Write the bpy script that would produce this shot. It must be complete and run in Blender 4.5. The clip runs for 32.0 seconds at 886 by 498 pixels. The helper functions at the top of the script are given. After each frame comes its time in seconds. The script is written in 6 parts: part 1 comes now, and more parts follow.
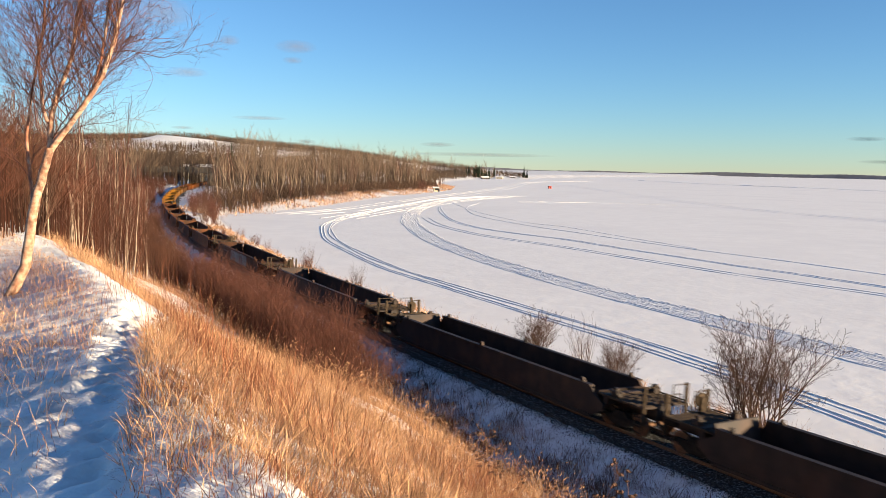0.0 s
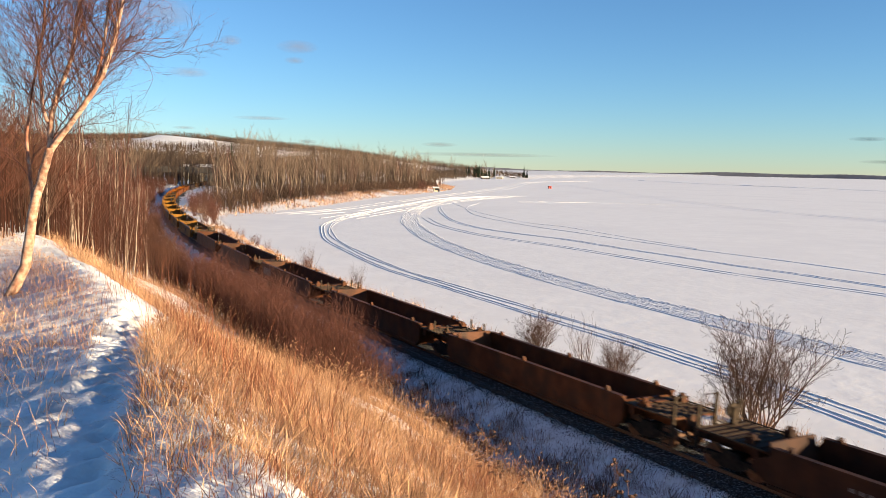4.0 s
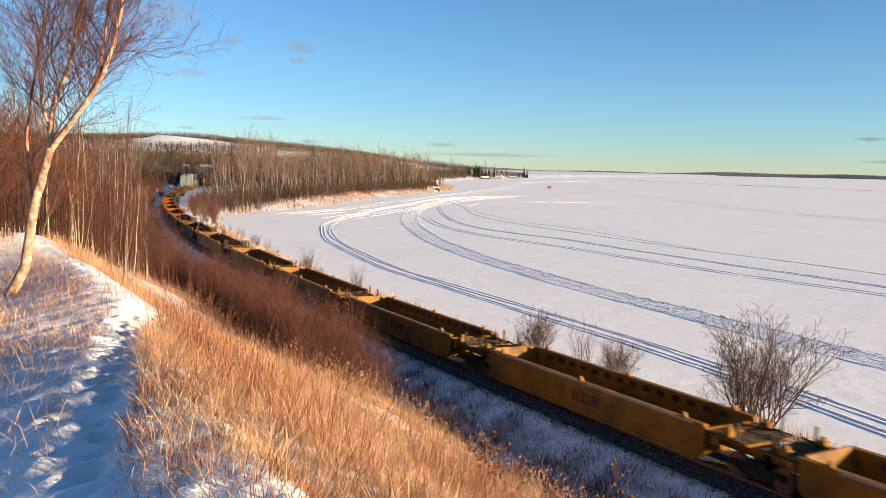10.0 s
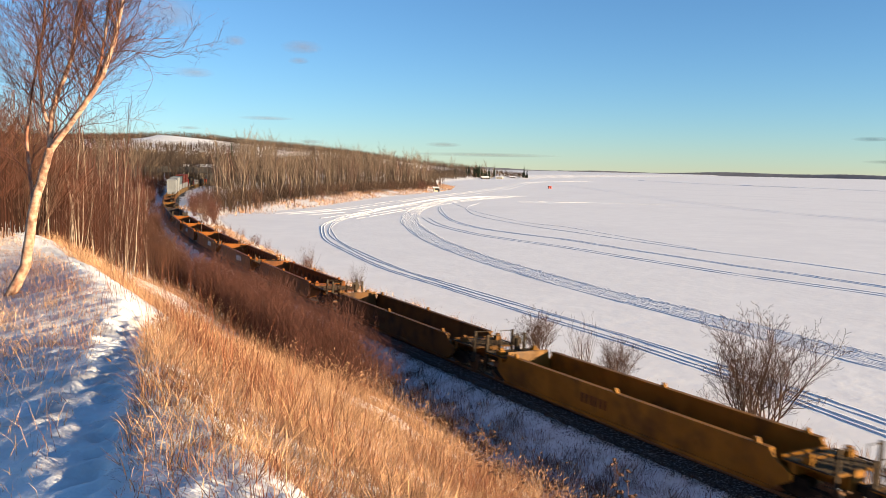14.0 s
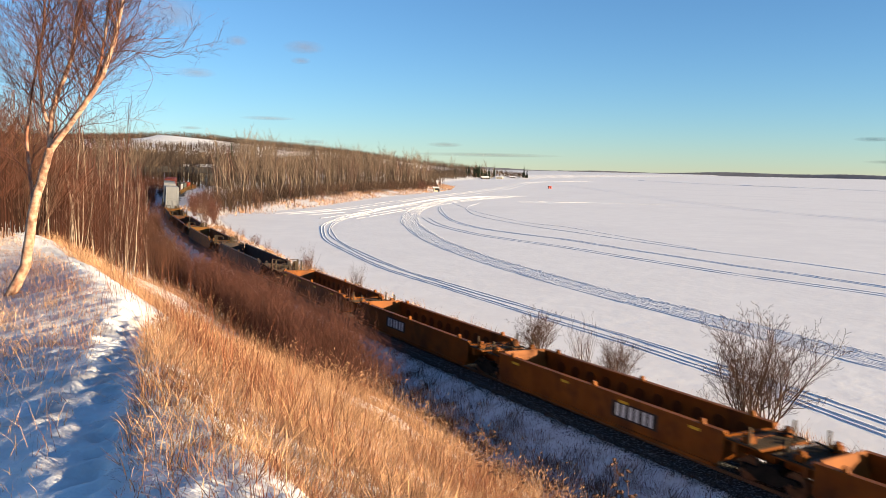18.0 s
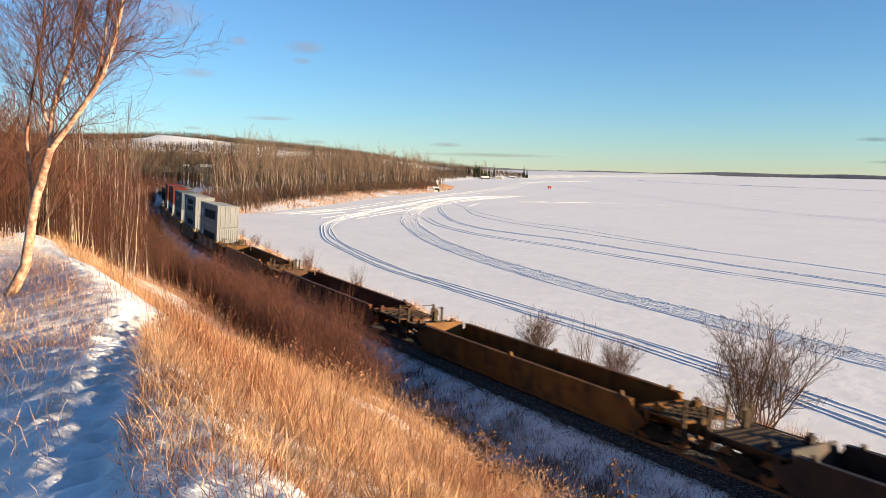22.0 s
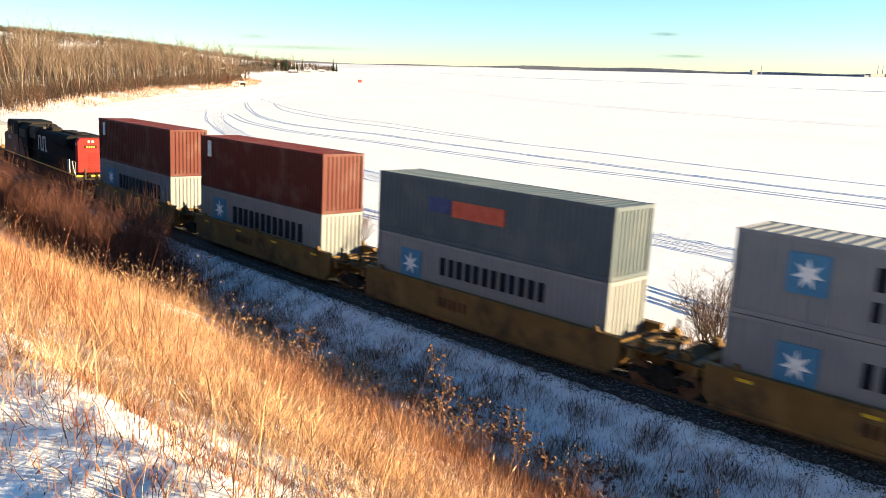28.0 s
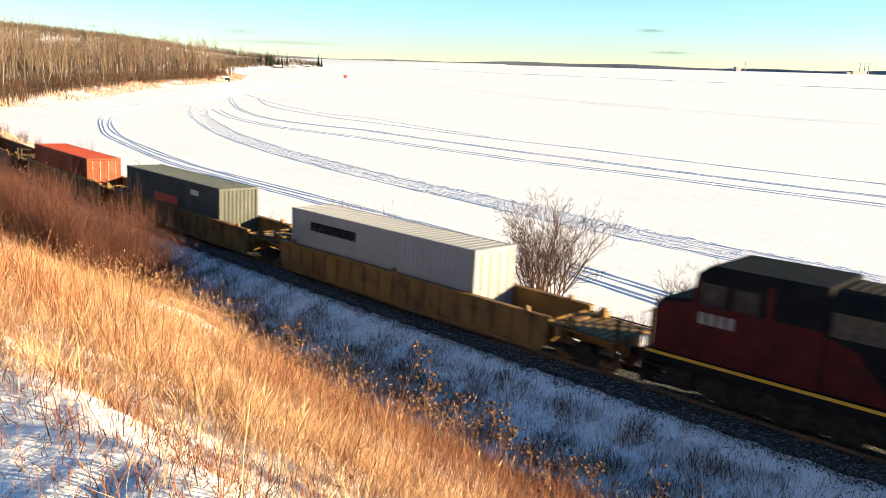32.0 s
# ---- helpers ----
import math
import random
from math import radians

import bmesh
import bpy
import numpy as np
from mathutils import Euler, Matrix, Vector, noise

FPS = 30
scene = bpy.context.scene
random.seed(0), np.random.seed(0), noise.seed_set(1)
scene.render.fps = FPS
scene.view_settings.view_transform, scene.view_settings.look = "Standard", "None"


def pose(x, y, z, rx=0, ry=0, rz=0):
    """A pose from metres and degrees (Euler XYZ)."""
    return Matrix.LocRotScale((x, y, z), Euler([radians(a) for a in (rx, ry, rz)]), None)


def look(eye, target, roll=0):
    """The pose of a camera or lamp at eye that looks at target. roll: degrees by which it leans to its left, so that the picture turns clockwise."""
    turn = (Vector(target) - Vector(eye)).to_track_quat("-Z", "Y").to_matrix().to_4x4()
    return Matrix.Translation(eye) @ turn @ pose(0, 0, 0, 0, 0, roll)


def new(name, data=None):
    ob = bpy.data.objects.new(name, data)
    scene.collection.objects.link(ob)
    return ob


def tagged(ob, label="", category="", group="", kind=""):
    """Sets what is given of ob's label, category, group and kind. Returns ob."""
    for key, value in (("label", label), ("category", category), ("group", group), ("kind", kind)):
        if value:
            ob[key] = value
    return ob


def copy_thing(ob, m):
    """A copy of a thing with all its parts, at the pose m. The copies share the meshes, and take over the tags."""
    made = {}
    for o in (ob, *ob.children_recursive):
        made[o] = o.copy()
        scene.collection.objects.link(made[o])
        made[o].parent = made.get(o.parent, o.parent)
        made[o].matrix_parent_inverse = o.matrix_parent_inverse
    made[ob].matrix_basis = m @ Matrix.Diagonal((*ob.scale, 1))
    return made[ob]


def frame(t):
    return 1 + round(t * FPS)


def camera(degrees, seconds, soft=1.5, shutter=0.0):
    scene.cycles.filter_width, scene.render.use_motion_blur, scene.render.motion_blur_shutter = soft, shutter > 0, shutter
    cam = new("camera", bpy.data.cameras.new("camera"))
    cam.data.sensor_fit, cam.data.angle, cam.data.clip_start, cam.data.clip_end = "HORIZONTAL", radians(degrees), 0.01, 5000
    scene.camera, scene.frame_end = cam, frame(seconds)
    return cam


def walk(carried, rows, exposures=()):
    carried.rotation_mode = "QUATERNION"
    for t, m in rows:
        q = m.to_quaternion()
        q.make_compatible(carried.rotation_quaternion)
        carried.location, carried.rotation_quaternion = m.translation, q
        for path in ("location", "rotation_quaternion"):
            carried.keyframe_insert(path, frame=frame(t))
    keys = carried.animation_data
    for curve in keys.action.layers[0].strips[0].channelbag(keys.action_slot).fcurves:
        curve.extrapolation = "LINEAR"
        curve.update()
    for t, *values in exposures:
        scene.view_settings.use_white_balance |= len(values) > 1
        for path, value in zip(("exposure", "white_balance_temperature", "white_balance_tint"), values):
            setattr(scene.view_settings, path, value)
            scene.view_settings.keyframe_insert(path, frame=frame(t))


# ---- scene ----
cam = camera(57.0, 32.0, soft=0.6, shutter=0.35)
EYE = (0.0, 0.0, 13.0)


def eye_row(t, yaw, pitch, roll):
    return t, pose(*EYE, 90 + pitch, roll, yaw)


walk(cam, [
    eye_row(0.0, 0.0, -5.69, -1.17), eye_row(23.8, 0.0, -5.69, -1.17), eye_row(24.0, -0.06, -5.72, -1.17),
    eye_row(24.5, -0.06, -7.30, -1.09), eye_row(25.0, -0.03, -10.11, -0.96), eye_row(25.5, -0.83, -11.82, -0.82),
    eye_row(26.0, -4.88, -12.09, -0.85), eye_row(26.5, -8.02, -11.90, -0.92), eye_row(28.5, -13.97, -13.10, -1.26),
    eye_row(29.0, -14.41, -13.31, -1.28), eye_row(29.5, -14.46, -13.24, -1.30), eye_row(30.0, -14.28, -13.06, -1.35),
    eye_row(30.5, -14.26, -12.91, -1.38), eye_row(31.0, -14.21, -12.89, -1.38), eye_row(31.5, -14.13, -12.94, -1.37),
    eye_row(32.0, -14.11, -12.98, -1.39),
], exposures=[(0.0, 1.64, 6680, 9), (24.2, 1.64, 6680, 9), (25.0, 1.7, 6750, 8), (26.0, 1.95, 6950, 5), (26.5, 2.12, 7050, 4), (28.5, 2.36, 7200, 3), (32.0, 2.32, 7200, 3)])

# ---- sky and sun ----
SUN_AZ, SUN_EL = radians(-24), radians(9)      # azimuth from +x towards +y
world = bpy.data.worlds.new("world")
scene.world = world
world.use_nodes = True
wn = world.node_tree.nodes
sky = wn.new("ShaderNodeTexSky")
sky.sky_type, sky.sun_disc = "NISHITA", False
sky.sun_elevation = SUN_EL
sky.sun_rotation = radians(90) - SUN_AZ
sky.altitude, sky.air_density, sky.dust_density, sky.ozone_density = 300, 0.88, 0.0, 4.3
wn["Background"].inputs["Strength"].default_value = 0.069
world.node_tree.links.new(sky.outputs["Color"], wn["Background"].inputs["Color"])
sun = new("sun", bpy.data.lights.new("sun", "SUN"))
sun.data.energy, sun.data.angle, sun.data.color = 4.75, radians(0.6), (1.0, 0.79, 0.53)
sd = Vector((math.cos(SUN_AZ) * math.cos(SUN_EL), math.sin(SUN_AZ) * math.cos(SUN_EL), math.sin(SUN_EL)))
sun.matrix_world = look(sd * 100, (0, 0, 0))

# ---- materials ----


def material(name, c1, c2, scale=5.0, rough=0.8, bump=0.0, bscale=None, metal=0.0, c3=None, scale3=0.6, lo=0.35, hi=0.65,
             spread=0.0, island=False, spec=0.3, dist=0.02):
    """Two tones mixed by fine noise, a third by a coarse one, relief by noise; spread varies single objects or islands."""
    m = bpy.data.materials.new(name)
    m.use_nodes = True
    nt = m.node_tree
    b = nt.nodes["Principled BSDF"]
    co = nt.nodes.new("ShaderNodeTexCoord")
    n1 = nt.nodes.new("ShaderNodeTexNoise")
    n1.inputs["Scale"].default_value, n1.inputs["Detail"].default_value = scale, 5
    nt.links.new(co.outputs["Object"], n1.inputs["Vector"])
    ramp = nt.nodes.new("ShaderNodeMapRange")
    ramp.inputs["From Min"].default_value, ramp.inputs["From Max"].default_value = lo, hi
    nt.links.new(n1.outputs["Fac"], ramp.inputs["Value"])
    mix = nt.nodes.new("ShaderNodeMix")
    mix.data_type = "RGBA"
    mix.inputs["A"].default_value, mix.inputs["B"].default_value = (*c1, 1), (*c2, 1)
    nt.links.new(ramp.outputs["Result"], mix.inputs["Factor"])
    out = mix.outputs["Result"]
    if c3:
        n3 = nt.nodes.new("ShaderNodeTexNoise")
        n3.inputs["Scale"].default_value, n3.inputs["Detail"].default_value = scale3, 6
        nt.links.new(co.outputs["Object"], n3.inputs["Vector"])
        r3 = nt.nodes.new("ShaderNodeMapRange")
        r3.inputs["From Min"].default_value, r3.inputs["From Max"].default_value = 0.5, 0.68
        nt.links.new(n3.outputs["Fac"], r3.inputs["Value"])
        mx = nt.nodes.new("ShaderNodeMix")
        mx.data_type = "RGBA"
        nt.links.new(r3.outputs["Result"], mx.inputs["Factor"])
        nt.links.new(out, mx.inputs["A"])
        mx.inputs["B"].default_value = (*c3, 1)
        out = mx.outputs["Result"]
    if spread:
        src = nt.nodes.new("ShaderNodeNewGeometry" if island else "ShaderNodeObjectInfo")
        hsv = nt.nodes.new("ShaderNodeHueSaturation")
        rr = nt.nodes.new("ShaderNodeMapRange")
        rr.inputs["To Min"].default_value, rr.inputs["To Max"].default_value = 1 - spread, 1 + spread
        nt.links.new(src.outputs["Random Per Island" if island else "Random"], rr.inputs["Value"])
        nt.links.new(rr.outputs["Result"], hsv.inputs["Value"])
        nt.links.new(out, hsv.inputs["Color"])
        out = hsv.outputs["Color"]
    nt.links.new(out, b.inputs["Base Color"])
    b.inputs["Roughness"].default_value, b.inputs["Metallic"].default_value = rough, metal
    b.inputs["Specular IOR Level"].default_value = spec
    if bump:
        nb = nt.nodes.new("ShaderNodeTexNoise")
        nb.inputs["Scale"].default_value, nb.inputs["Detail"].default_value = bscale or scale * 3, 8
        nt.links.new(co.outputs["Object"], nb.inputs["Vector"])
        bp = nt.nodes.new("ShaderNodeBump")
        bp.inputs["Strength"].default_value, bp.inputs["Distance"].default_value = bump, dist
        nt.links.new(nb.outputs["Fac"], bp.inputs["Height"])
        nt.links.new(bp.outputs["Normal"], b.inputs["Normal"])
    return m


M_SNOW = material("snow", (0.72, 0.715, 0.71), (0.82, 0.815, 0.81), 3.0, 0.7, 0.6, 5.0, dist=0.08, c3=(0.55, 0.52, 0.49), scale3=1.6)
M_ICE = material("lake_snow", (0.835, 0.815, 0.785), (0.885, 0.865, 0.83), 0.25, 0.7, 0.4, 0.7, c3=(0.81, 0.79, 0.765), scale3=0.03, dist=0.12)
M_TRACK = material("packed_snow", (0.77, 0.755, 0.735), (0.86, 0.845, 0.82), 4.0, 0.7, 0.6, 8.0, dist=0.05)
M_BALLAST = material("ballast", (0.012, 0.012, 0.012), (0.038, 0.036, 0.034), 9.0, 0.9, 0.8, 12.0, dist=0.06, c3=(0.20, 0.21, 0.22), scale3=11.0)
M_STONE = material("stone", (0.025, 0.024, 0.023), (0.07, 0.065, 0.06), 4.0, 0.9, spread=0.5, island=True)
M_TIE = material("tie", (0.025, 0.019, 0.015), (0.05, 0.038, 0.028), 6.0, 0.9, 0.4)
M_RAIL = material("rail", (0.12, 0.08, 0.06), (0.2, 0.14, 0.1), 20.0, 0.5, metal=0.7)
M_GRASS = material("dry_grass", (0.15, 0.062, 0.030), (0.60, 0.365, 0.205), 2.2, 0.85, spread=0.6, island=True, c3=(0.24, 0.105, 0.055), scale3=0.45)
M_REDSTEM = material("red_brown_stem", (0.10, 0.030, 0.016), (0.21, 0.075, 0.036), 2.0, 0.85, spread=0.4, island=True)
M_STRAW = material("pale_straw", (0.34, 0.19, 0.085), (0.56, 0.36, 0.19), 2.0, 0.85, spread=0.5, island=True)
M_WEED = material("brown_weed", (0.085, 0.034, 0.016), (0.17, 0.075, 0.034), 2.0, 0.9, spread=0.4, island=True)
M_SHRUB = material("shrub_bark", (0.045, 0.024, 0.015), (0.11, 0.058, 0.037), 3.0, 0.85, spread=0.35, island=True)
M_REDSHRUB = material("red_shrub_bark", (0.042, 0.015, 0.010), (0.108, 0.038, 0.024), 3.0, 0.85, spread=0.35, island=True)
M_TWIG = material("twig", (0.055, 0.022, 0.016), (0.125, 0.052, 0.036), 3.0, 0.85, spread=0.3, island=True)
M_GREYBARK = material("grey_bark", (0.065, 0.048, 0.035), (0.13, 0.098, 0.072), 2.0, 0.9, 0.3, spread=0.25)
M_PALEBARK = material("pale_bark", (0.20, 0.14, 0.10), (0.36, 0.28, 0.21), 3.0, 0.85, 0.3, spread=0.3, c3=(0.16, 0.11, 0.08), scale3=2.5)
M_BIRCH = material("birch_bark", (0.28, 0.12, 0.065), (0.52, 0.36, 0.25), 9.0, 0.7, 0.5, c3=(0.16, 0.08, 0.05), scale3=7.0, dist=0.01)
M_REDBARK = material("young_birch_bark", (0.24, 0.085, 0.045), (0.38, 0.16, 0.09), 6.0, 0.7, 0.3, c3=(0.45, 0.33, 0.25), scale3=3.0)
M_POPTWIG = material("poplar_twig", (0.10, 0.066, 0.044), (0.20, 0.140, 0.095), 2.0, 0.85, spread=0.3)
M_POPBARK = material("poplar_bark", (0.075, 0.056, 0.041), (0.16, 0.12, 0.088), 2.0, 0.9, 0.3, spread=0.4)
M_FIR = material("conifer", (0.012, 0.022, 0.010), (0.03, 0.045, 0.02), 3.0, 0.9, spread=0.3)
# distance haze is painted into this blue-grey
M_FARWOOD = material("hazed_far_wood", (0.115, 0.118, 0.135), (0.15, 0.152, 0.17), 0.01, 1.0, c3=(0.18, 0.18, 0.195), scale3=0.004)

# ---- the railway's line: distance s along it, heading in degrees bending with s ----
RAIL_Z, CANT, SPEED, T_REF = 2.5, 2.4, 18.5, 26.0
_ds = 1.0
_S = np.arange(-900.0, 420.0 + _ds, _ds)
_kap = np.where(_S > -300, 1.576e-3 + 2 * 1.684e-6 * np.clip(_S, -300, 40), 1.1e-3)
_i0 = int(np.argmin(np.abs(_S)))
_TH = np.concatenate([[0], np.cumsum((_kap[1:] + _kap[:-1]) / 2 * _ds)])
_TH += math.radians(-58.2) - _TH[_i0]
_X = np.concatenate([[0], np.cumsum((np.cos(_TH[1:]) + np.cos(_TH[:-1])) / 2 * _ds)])
_Y = np.concatenate([[0], np.cumsum((np.sin(_TH[1:]) + np.sin(_TH[:-1])) / 2 * _ds)])
_X += 9.773 + 1.22 * 0.85 - _X[_i0]
_Y += 27.838 + 1.22 * 0.527 - _Y[_i0]


def rail(s):
    """Place and heading of the line at s."""
    return float(np.interp(s, _S, _X)), float(np.interp(s, _S, _Y)), float(np.interp(s, _S, _TH))


def at(s, n):
    """The place n metres to the hill side of the line at s."""
    x, y, th = rail(s)
    return x + n * math.sin(th), y - n * math.cos(th)


def sn(x, y):
    """s and n of places, as arrays."""
    x, y = np.atleast_1d(x).astype(float), np.atleast_1d(y).astype(float)
    S, X, Y, TH = _S[::4], _X[::4], _Y[::4], _TH[::4]
    s, n = np.empty_like(x), np.empty_like(x)
    for a in range(0, len(x), 20000):
        b = slice(a, a + 20000)
        i = np.argmin((x[b, None] - X) ** 2 + (y[b, None] - Y) ** 2, axis=1)
        dx, dy = x[b] - X[i], y[b] - Y[i]
        s[b] = S[i] + dx * np.cos(TH[i]) + dy * np.sin(TH[i])
        n[b] = dx * np.sin(TH[i]) - dy * np.cos(TH[i])
    return s, n


# ---- the ground ----
# the lake's shore past the bay: the wooded point and the far spit
SHORE = [(-52, 183), (-48, 203), (-42, 218), (-39, 253), (-33, 298), (-21, 366), (-6, 416), (5, 478), (9, 560), (-4, 640), (2, 764), (30, 948),
         (66, 1100), (118, 1130), (150, 1240), (120, 1640), (-300, 2600), (-1500, 3000), (-3000, 3000), (-3000, 183)]


def in_land(x, y):
    """Distance to the shore of the point, positive on land."""
    px, py = np.array(SHORE, float).T
    inside = np.zeros(x.shape, bool)
    best = np.full(x.shape, 1e9)
    for i in range(len(px)):
        x0, y0, x1, y1 = px[i - 1], py[i - 1], px[i], py[i]
        cross = ((y0 > y) != (y1 > y)) & (x < (x1 - x0) * (y - y0) / (y1 - y0 + 1e-12) + x0)
        inside ^= cross
        u = np.clip(((x - x0) * (x1 - x0) + (y - y0) * (y1 - y0)) / ((x1 - x0) ** 2 + (y1 - y0) ** 2), 0, 1)
        best = np.minimum(best, np.hypot(x - x0 - u * (x1 - x0), y - y0 - u * (y1 - y0)))
    return np.where(inside, best, -best)


_rng = np.random.RandomState(7)
_WAVES = [(_rng.uniform(0, 6.3), 2 * math.pi / w, _rng.uniform(0, 6.3), a) for w, a in
          ((23, .22), (14, .16), (9, .12), (6.1, .09), (4.3, .06), (2.9, .045), (1.9, .03), (1.3, .02), (0.9, .014)) for _ in range(2)]


_LUMPS = [(_rng.uniform(0, 6.3), 2 * math.pi / w, _rng.uniform(0, 6.3), a) for w, a in ((.75, .005), (.52, .0045), (.38, .004), (.29, .003)) for _ in range(3)]


def rolls(x, y):
    z = 0 * x
    for a, k, p, h in _WAVES:
        z = z + h * np.sin(k * (x * math.cos(a) + y * math.sin(a)) + p)
    return z


N_PROFILE = [-70, -14, -11, -9.5, -8, -6, -3, -2.0, 1.55, 1.9, 2.6, 4.0, 5.5, 7, 10, 14, 18, 20, 21.5, 23, 24.3, 27, 32, 45, 80, 200, 900]
Z_PROFILE = [-3, -0.9, -0.2, 0.6, 1.3, 1.7, 1.85, 2.05, 2.25, 2.24, 1.98, 1.55, 1.45, 1.9, 3.2, 5.5, 8.0, 9.4, 10.3, 10.85, 10.97, 11.0, 10.8, 10.8, 12, 17, 25]


TRAIL = [(-1.7, 2.0), (-2.26, 5.0), (-2.54, 5.85), (-3.0, 7.2), (-3.6, 8.8), (-4.5, 11.4), (-5.0, 13.4), (-5.3, 15.2), (-6.6, 16.8), (-8.0, 18.4), (-10, 21), (-14, 26)]


_fr = random.Random(13)
FOOT = []
for (_x0, _y0), (_x1, _y1) in zip(TRAIL[:-2], TRAIL[1:-1]):
    _L = math.hypot(_x1 - _x0, _y1 - _y0)
    for _i in range(int(_L / .36)):
        for _k in range(4):
            _u, _o = (_i + _fr.random()) * .36 / _L, _fr.gauss(0, .15)
            FOOT.append((_x0 + (_x1 - _x0) * _u - (_y1 - _y0) / _L * _o, _y0 + (_y1 - _y0) * _u + (_x1 - _x0) / _L * _o, _fr.uniform(.035, .10) * min(1, max(.35, (_y0 - 2.5) / 5)), _fr.uniform(.06, .13)))


def trail_dist(x, y, way=False):
    best, along, run = np.full(np.shape(x), 1e9), np.zeros(np.shape(x)), 0.0
    for (x0, y0), (x1, y1) in zip(TRAIL, TRAIL[1:]):
        L = math.hypot(x1 - x0, y1 - y0)
        u = np.clip(((x - x0) * (x1 - x0) + (y - y0) * (y1 - y0)) / L ** 2, 0, 1)
        d = np.hypot(x - x0 - u * (x1 - x0), y - y0 - u * (y1 - y0))
        along = np.where(d < best, run + u * L, along)
        best = np.minimum(best, d)
        run += L
    return (best, along) if way else best


_pn = np.arange(-80, 900, .25)
_pz = np.interp(_pn, N_PROFILE, Z_PROFILE)
_kern = np.exp(-(np.arange(-12, 13) * .25 / 1.1) ** 2)
_sm = np.convolve(np.pad(_pz, 12, mode="edge"), _kern / _kern.sum(), mode="valid")
_pz = np.where(_pn > 5, _sm, _pz)


def height(x, y):
    x, y = np.atleast_1d(x).astype(float), np.atleast_1d(y).astype(float)
    s, n = sn(x, y)
    z = np.interp(n, _pn, _pz)
    # the bank gets lower up the line
    low = np.clip((-s - 60) / 120, 0, 1)
    z = np.where(n > 5.5, 1.5 + (z - 1.5) * (1 - 0.75 * low), z)
    z = z + (.6 - .45 * np.clip((n - 16) / 4, 0, 1) * np.clip((s + 40) / 15, 0, 1)) * rolls(x, y) * np.clip((n - 4.5) / 4, 0, 1)
    z = z + .45 * np.exp(-((n - 21.2) / 1.5) ** 2) * np.clip((6 - s) / 5, 0, 1) * np.clip((s + 18) / 8, 0, 1)      # the crest's shoulder
    tip = np.clip(n - 20.9 - .8 * np.clip((s - 7) / 4, 0, 1), 0, 1)
    z = z - .315 * 1.9 * np.tanh(-(.913 * x + .407 * y) / 1.9) * tip * tip * (3 - 2 * tip) * np.clip((20 - s) / 4, 0, 1) * np.clip((s + 8) / 6, 0, 1)     # the crest's top leans away from the sun
    near = (n > 17) & (n < 30) & (s > -12) & (s < 18)
    lump = 0 * x
    for a, k, p, h in _LUMPS:
        lump = lump + h * np.sin(k * (x * math.cos(a) + y * math.sin(a)) + p)
    z = np.where(near, z + lump, z)
    td, ta = trail_dist(x, y, True)
    z = z - .05 * np.exp(-(td / .22) ** 2) + .015 * np.exp(-((td - .36) / .12) ** 2)
    for fx, fy, dp, rr in FOOT:
        q = (x - fx) ** 2 + (y - fy) ** 2
        z = np.where(q < 1, z - dp * np.exp(-(q / rr ** 2) ** 2) + .25 * dp * np.exp(-((np.sqrt(q) - 1.6 * rr) / (.4 * rr)) ** 2), z)
    d = in_land(x, y)
    far = np.interp(d, [-60, 0, 6, 14, 60, 250, 800, 1600], [-3, -0.1, 0.7, 1.4, 3, 7, 16, 24])
    far = far + np.clip((x + 60) / -900, 0, 1) * 5
    for cx, cy, r, h in ((-420, 1250, 300, 20), (-700, 1500, 420, 20), (-200, 1350, 240, 12), (-60, 700, 90, 5), (-395, 1235, 70, 5), (-405, 1195, 20, 7), (-372, 1200, 16, 4), (-340, 1190, 26, 4)):
        far = far + h * np.exp(-((x - cx) ** 2 + (y - cy) ** 2) / r ** 2) * np.clip(d / 40, 0, 1)
    w = np.clip((-s - 170) / 60, 0, 1)           # past the bay the point's ground takes over
    both = np.where(np.abs(n) < 5, z, np.maximum(z, far))
    return np.where(w > 0, np.where(n < -5, np.maximum(far * w + z * (1 - w), np.minimum(z, far)), both), z)


def h1(x, y):
    return float(height(x, y)[0])


def lines(lo, a, b, hi, step, grow):
    mid = list(np.arange(a, b, step))
    up, v, d = [], b, step
    while v < hi:
        up.append(v)
        d *= grow
        v += d
    dn, v, d = [], a, step
    while v > lo:
        d *= grow
        v -= d
        dn.append(v)
    return np.array(dn[::-1] + mid + up + [hi])


def link(name, verts, faces, mat, parent=None, smooth=False):
    me = bpy.data.meshes.new(name)
    me.from_pydata(verts, [], faces)
    if smooth:
        me.polygons.foreach_set("use_smooth", [True] * len(me.polygons))
    for m in (mat if isinstance(mat, (list, tuple)) else [mat]):
        me.materials.append(m)
    ob = new(name, me)
    if parent:
        ob.parent = parent
    return ob


def grid_faces(nx, ny):
    i = np.arange(nx - 1)[:, None] * ny + np.arange(ny - 1)[None, :]
    return np.stack([i, i + ny, i + ny + 1, i + 1], -1).reshape(-1, 4).tolist()


gx = lines(-4800, -7.0, 0.0, 4800, 0.05, 1.055)
gy = lines(-600, 3.0, 14, 4800, 0.055, 1.05)
GX, GY = [a.ravel() for a in np.meshgrid(gx, gy, indexing="ij")]
GZ = height(GX, GY)
ground = link("ground", np.stack([GX, GY, GZ], 1).tolist(), grid_faces(len(gx), len(gy)), M_SNOW, smooth=True)
tagged(ground, "snow-covered bank, railway bed and low wooded shore", "ground", kind="structure")

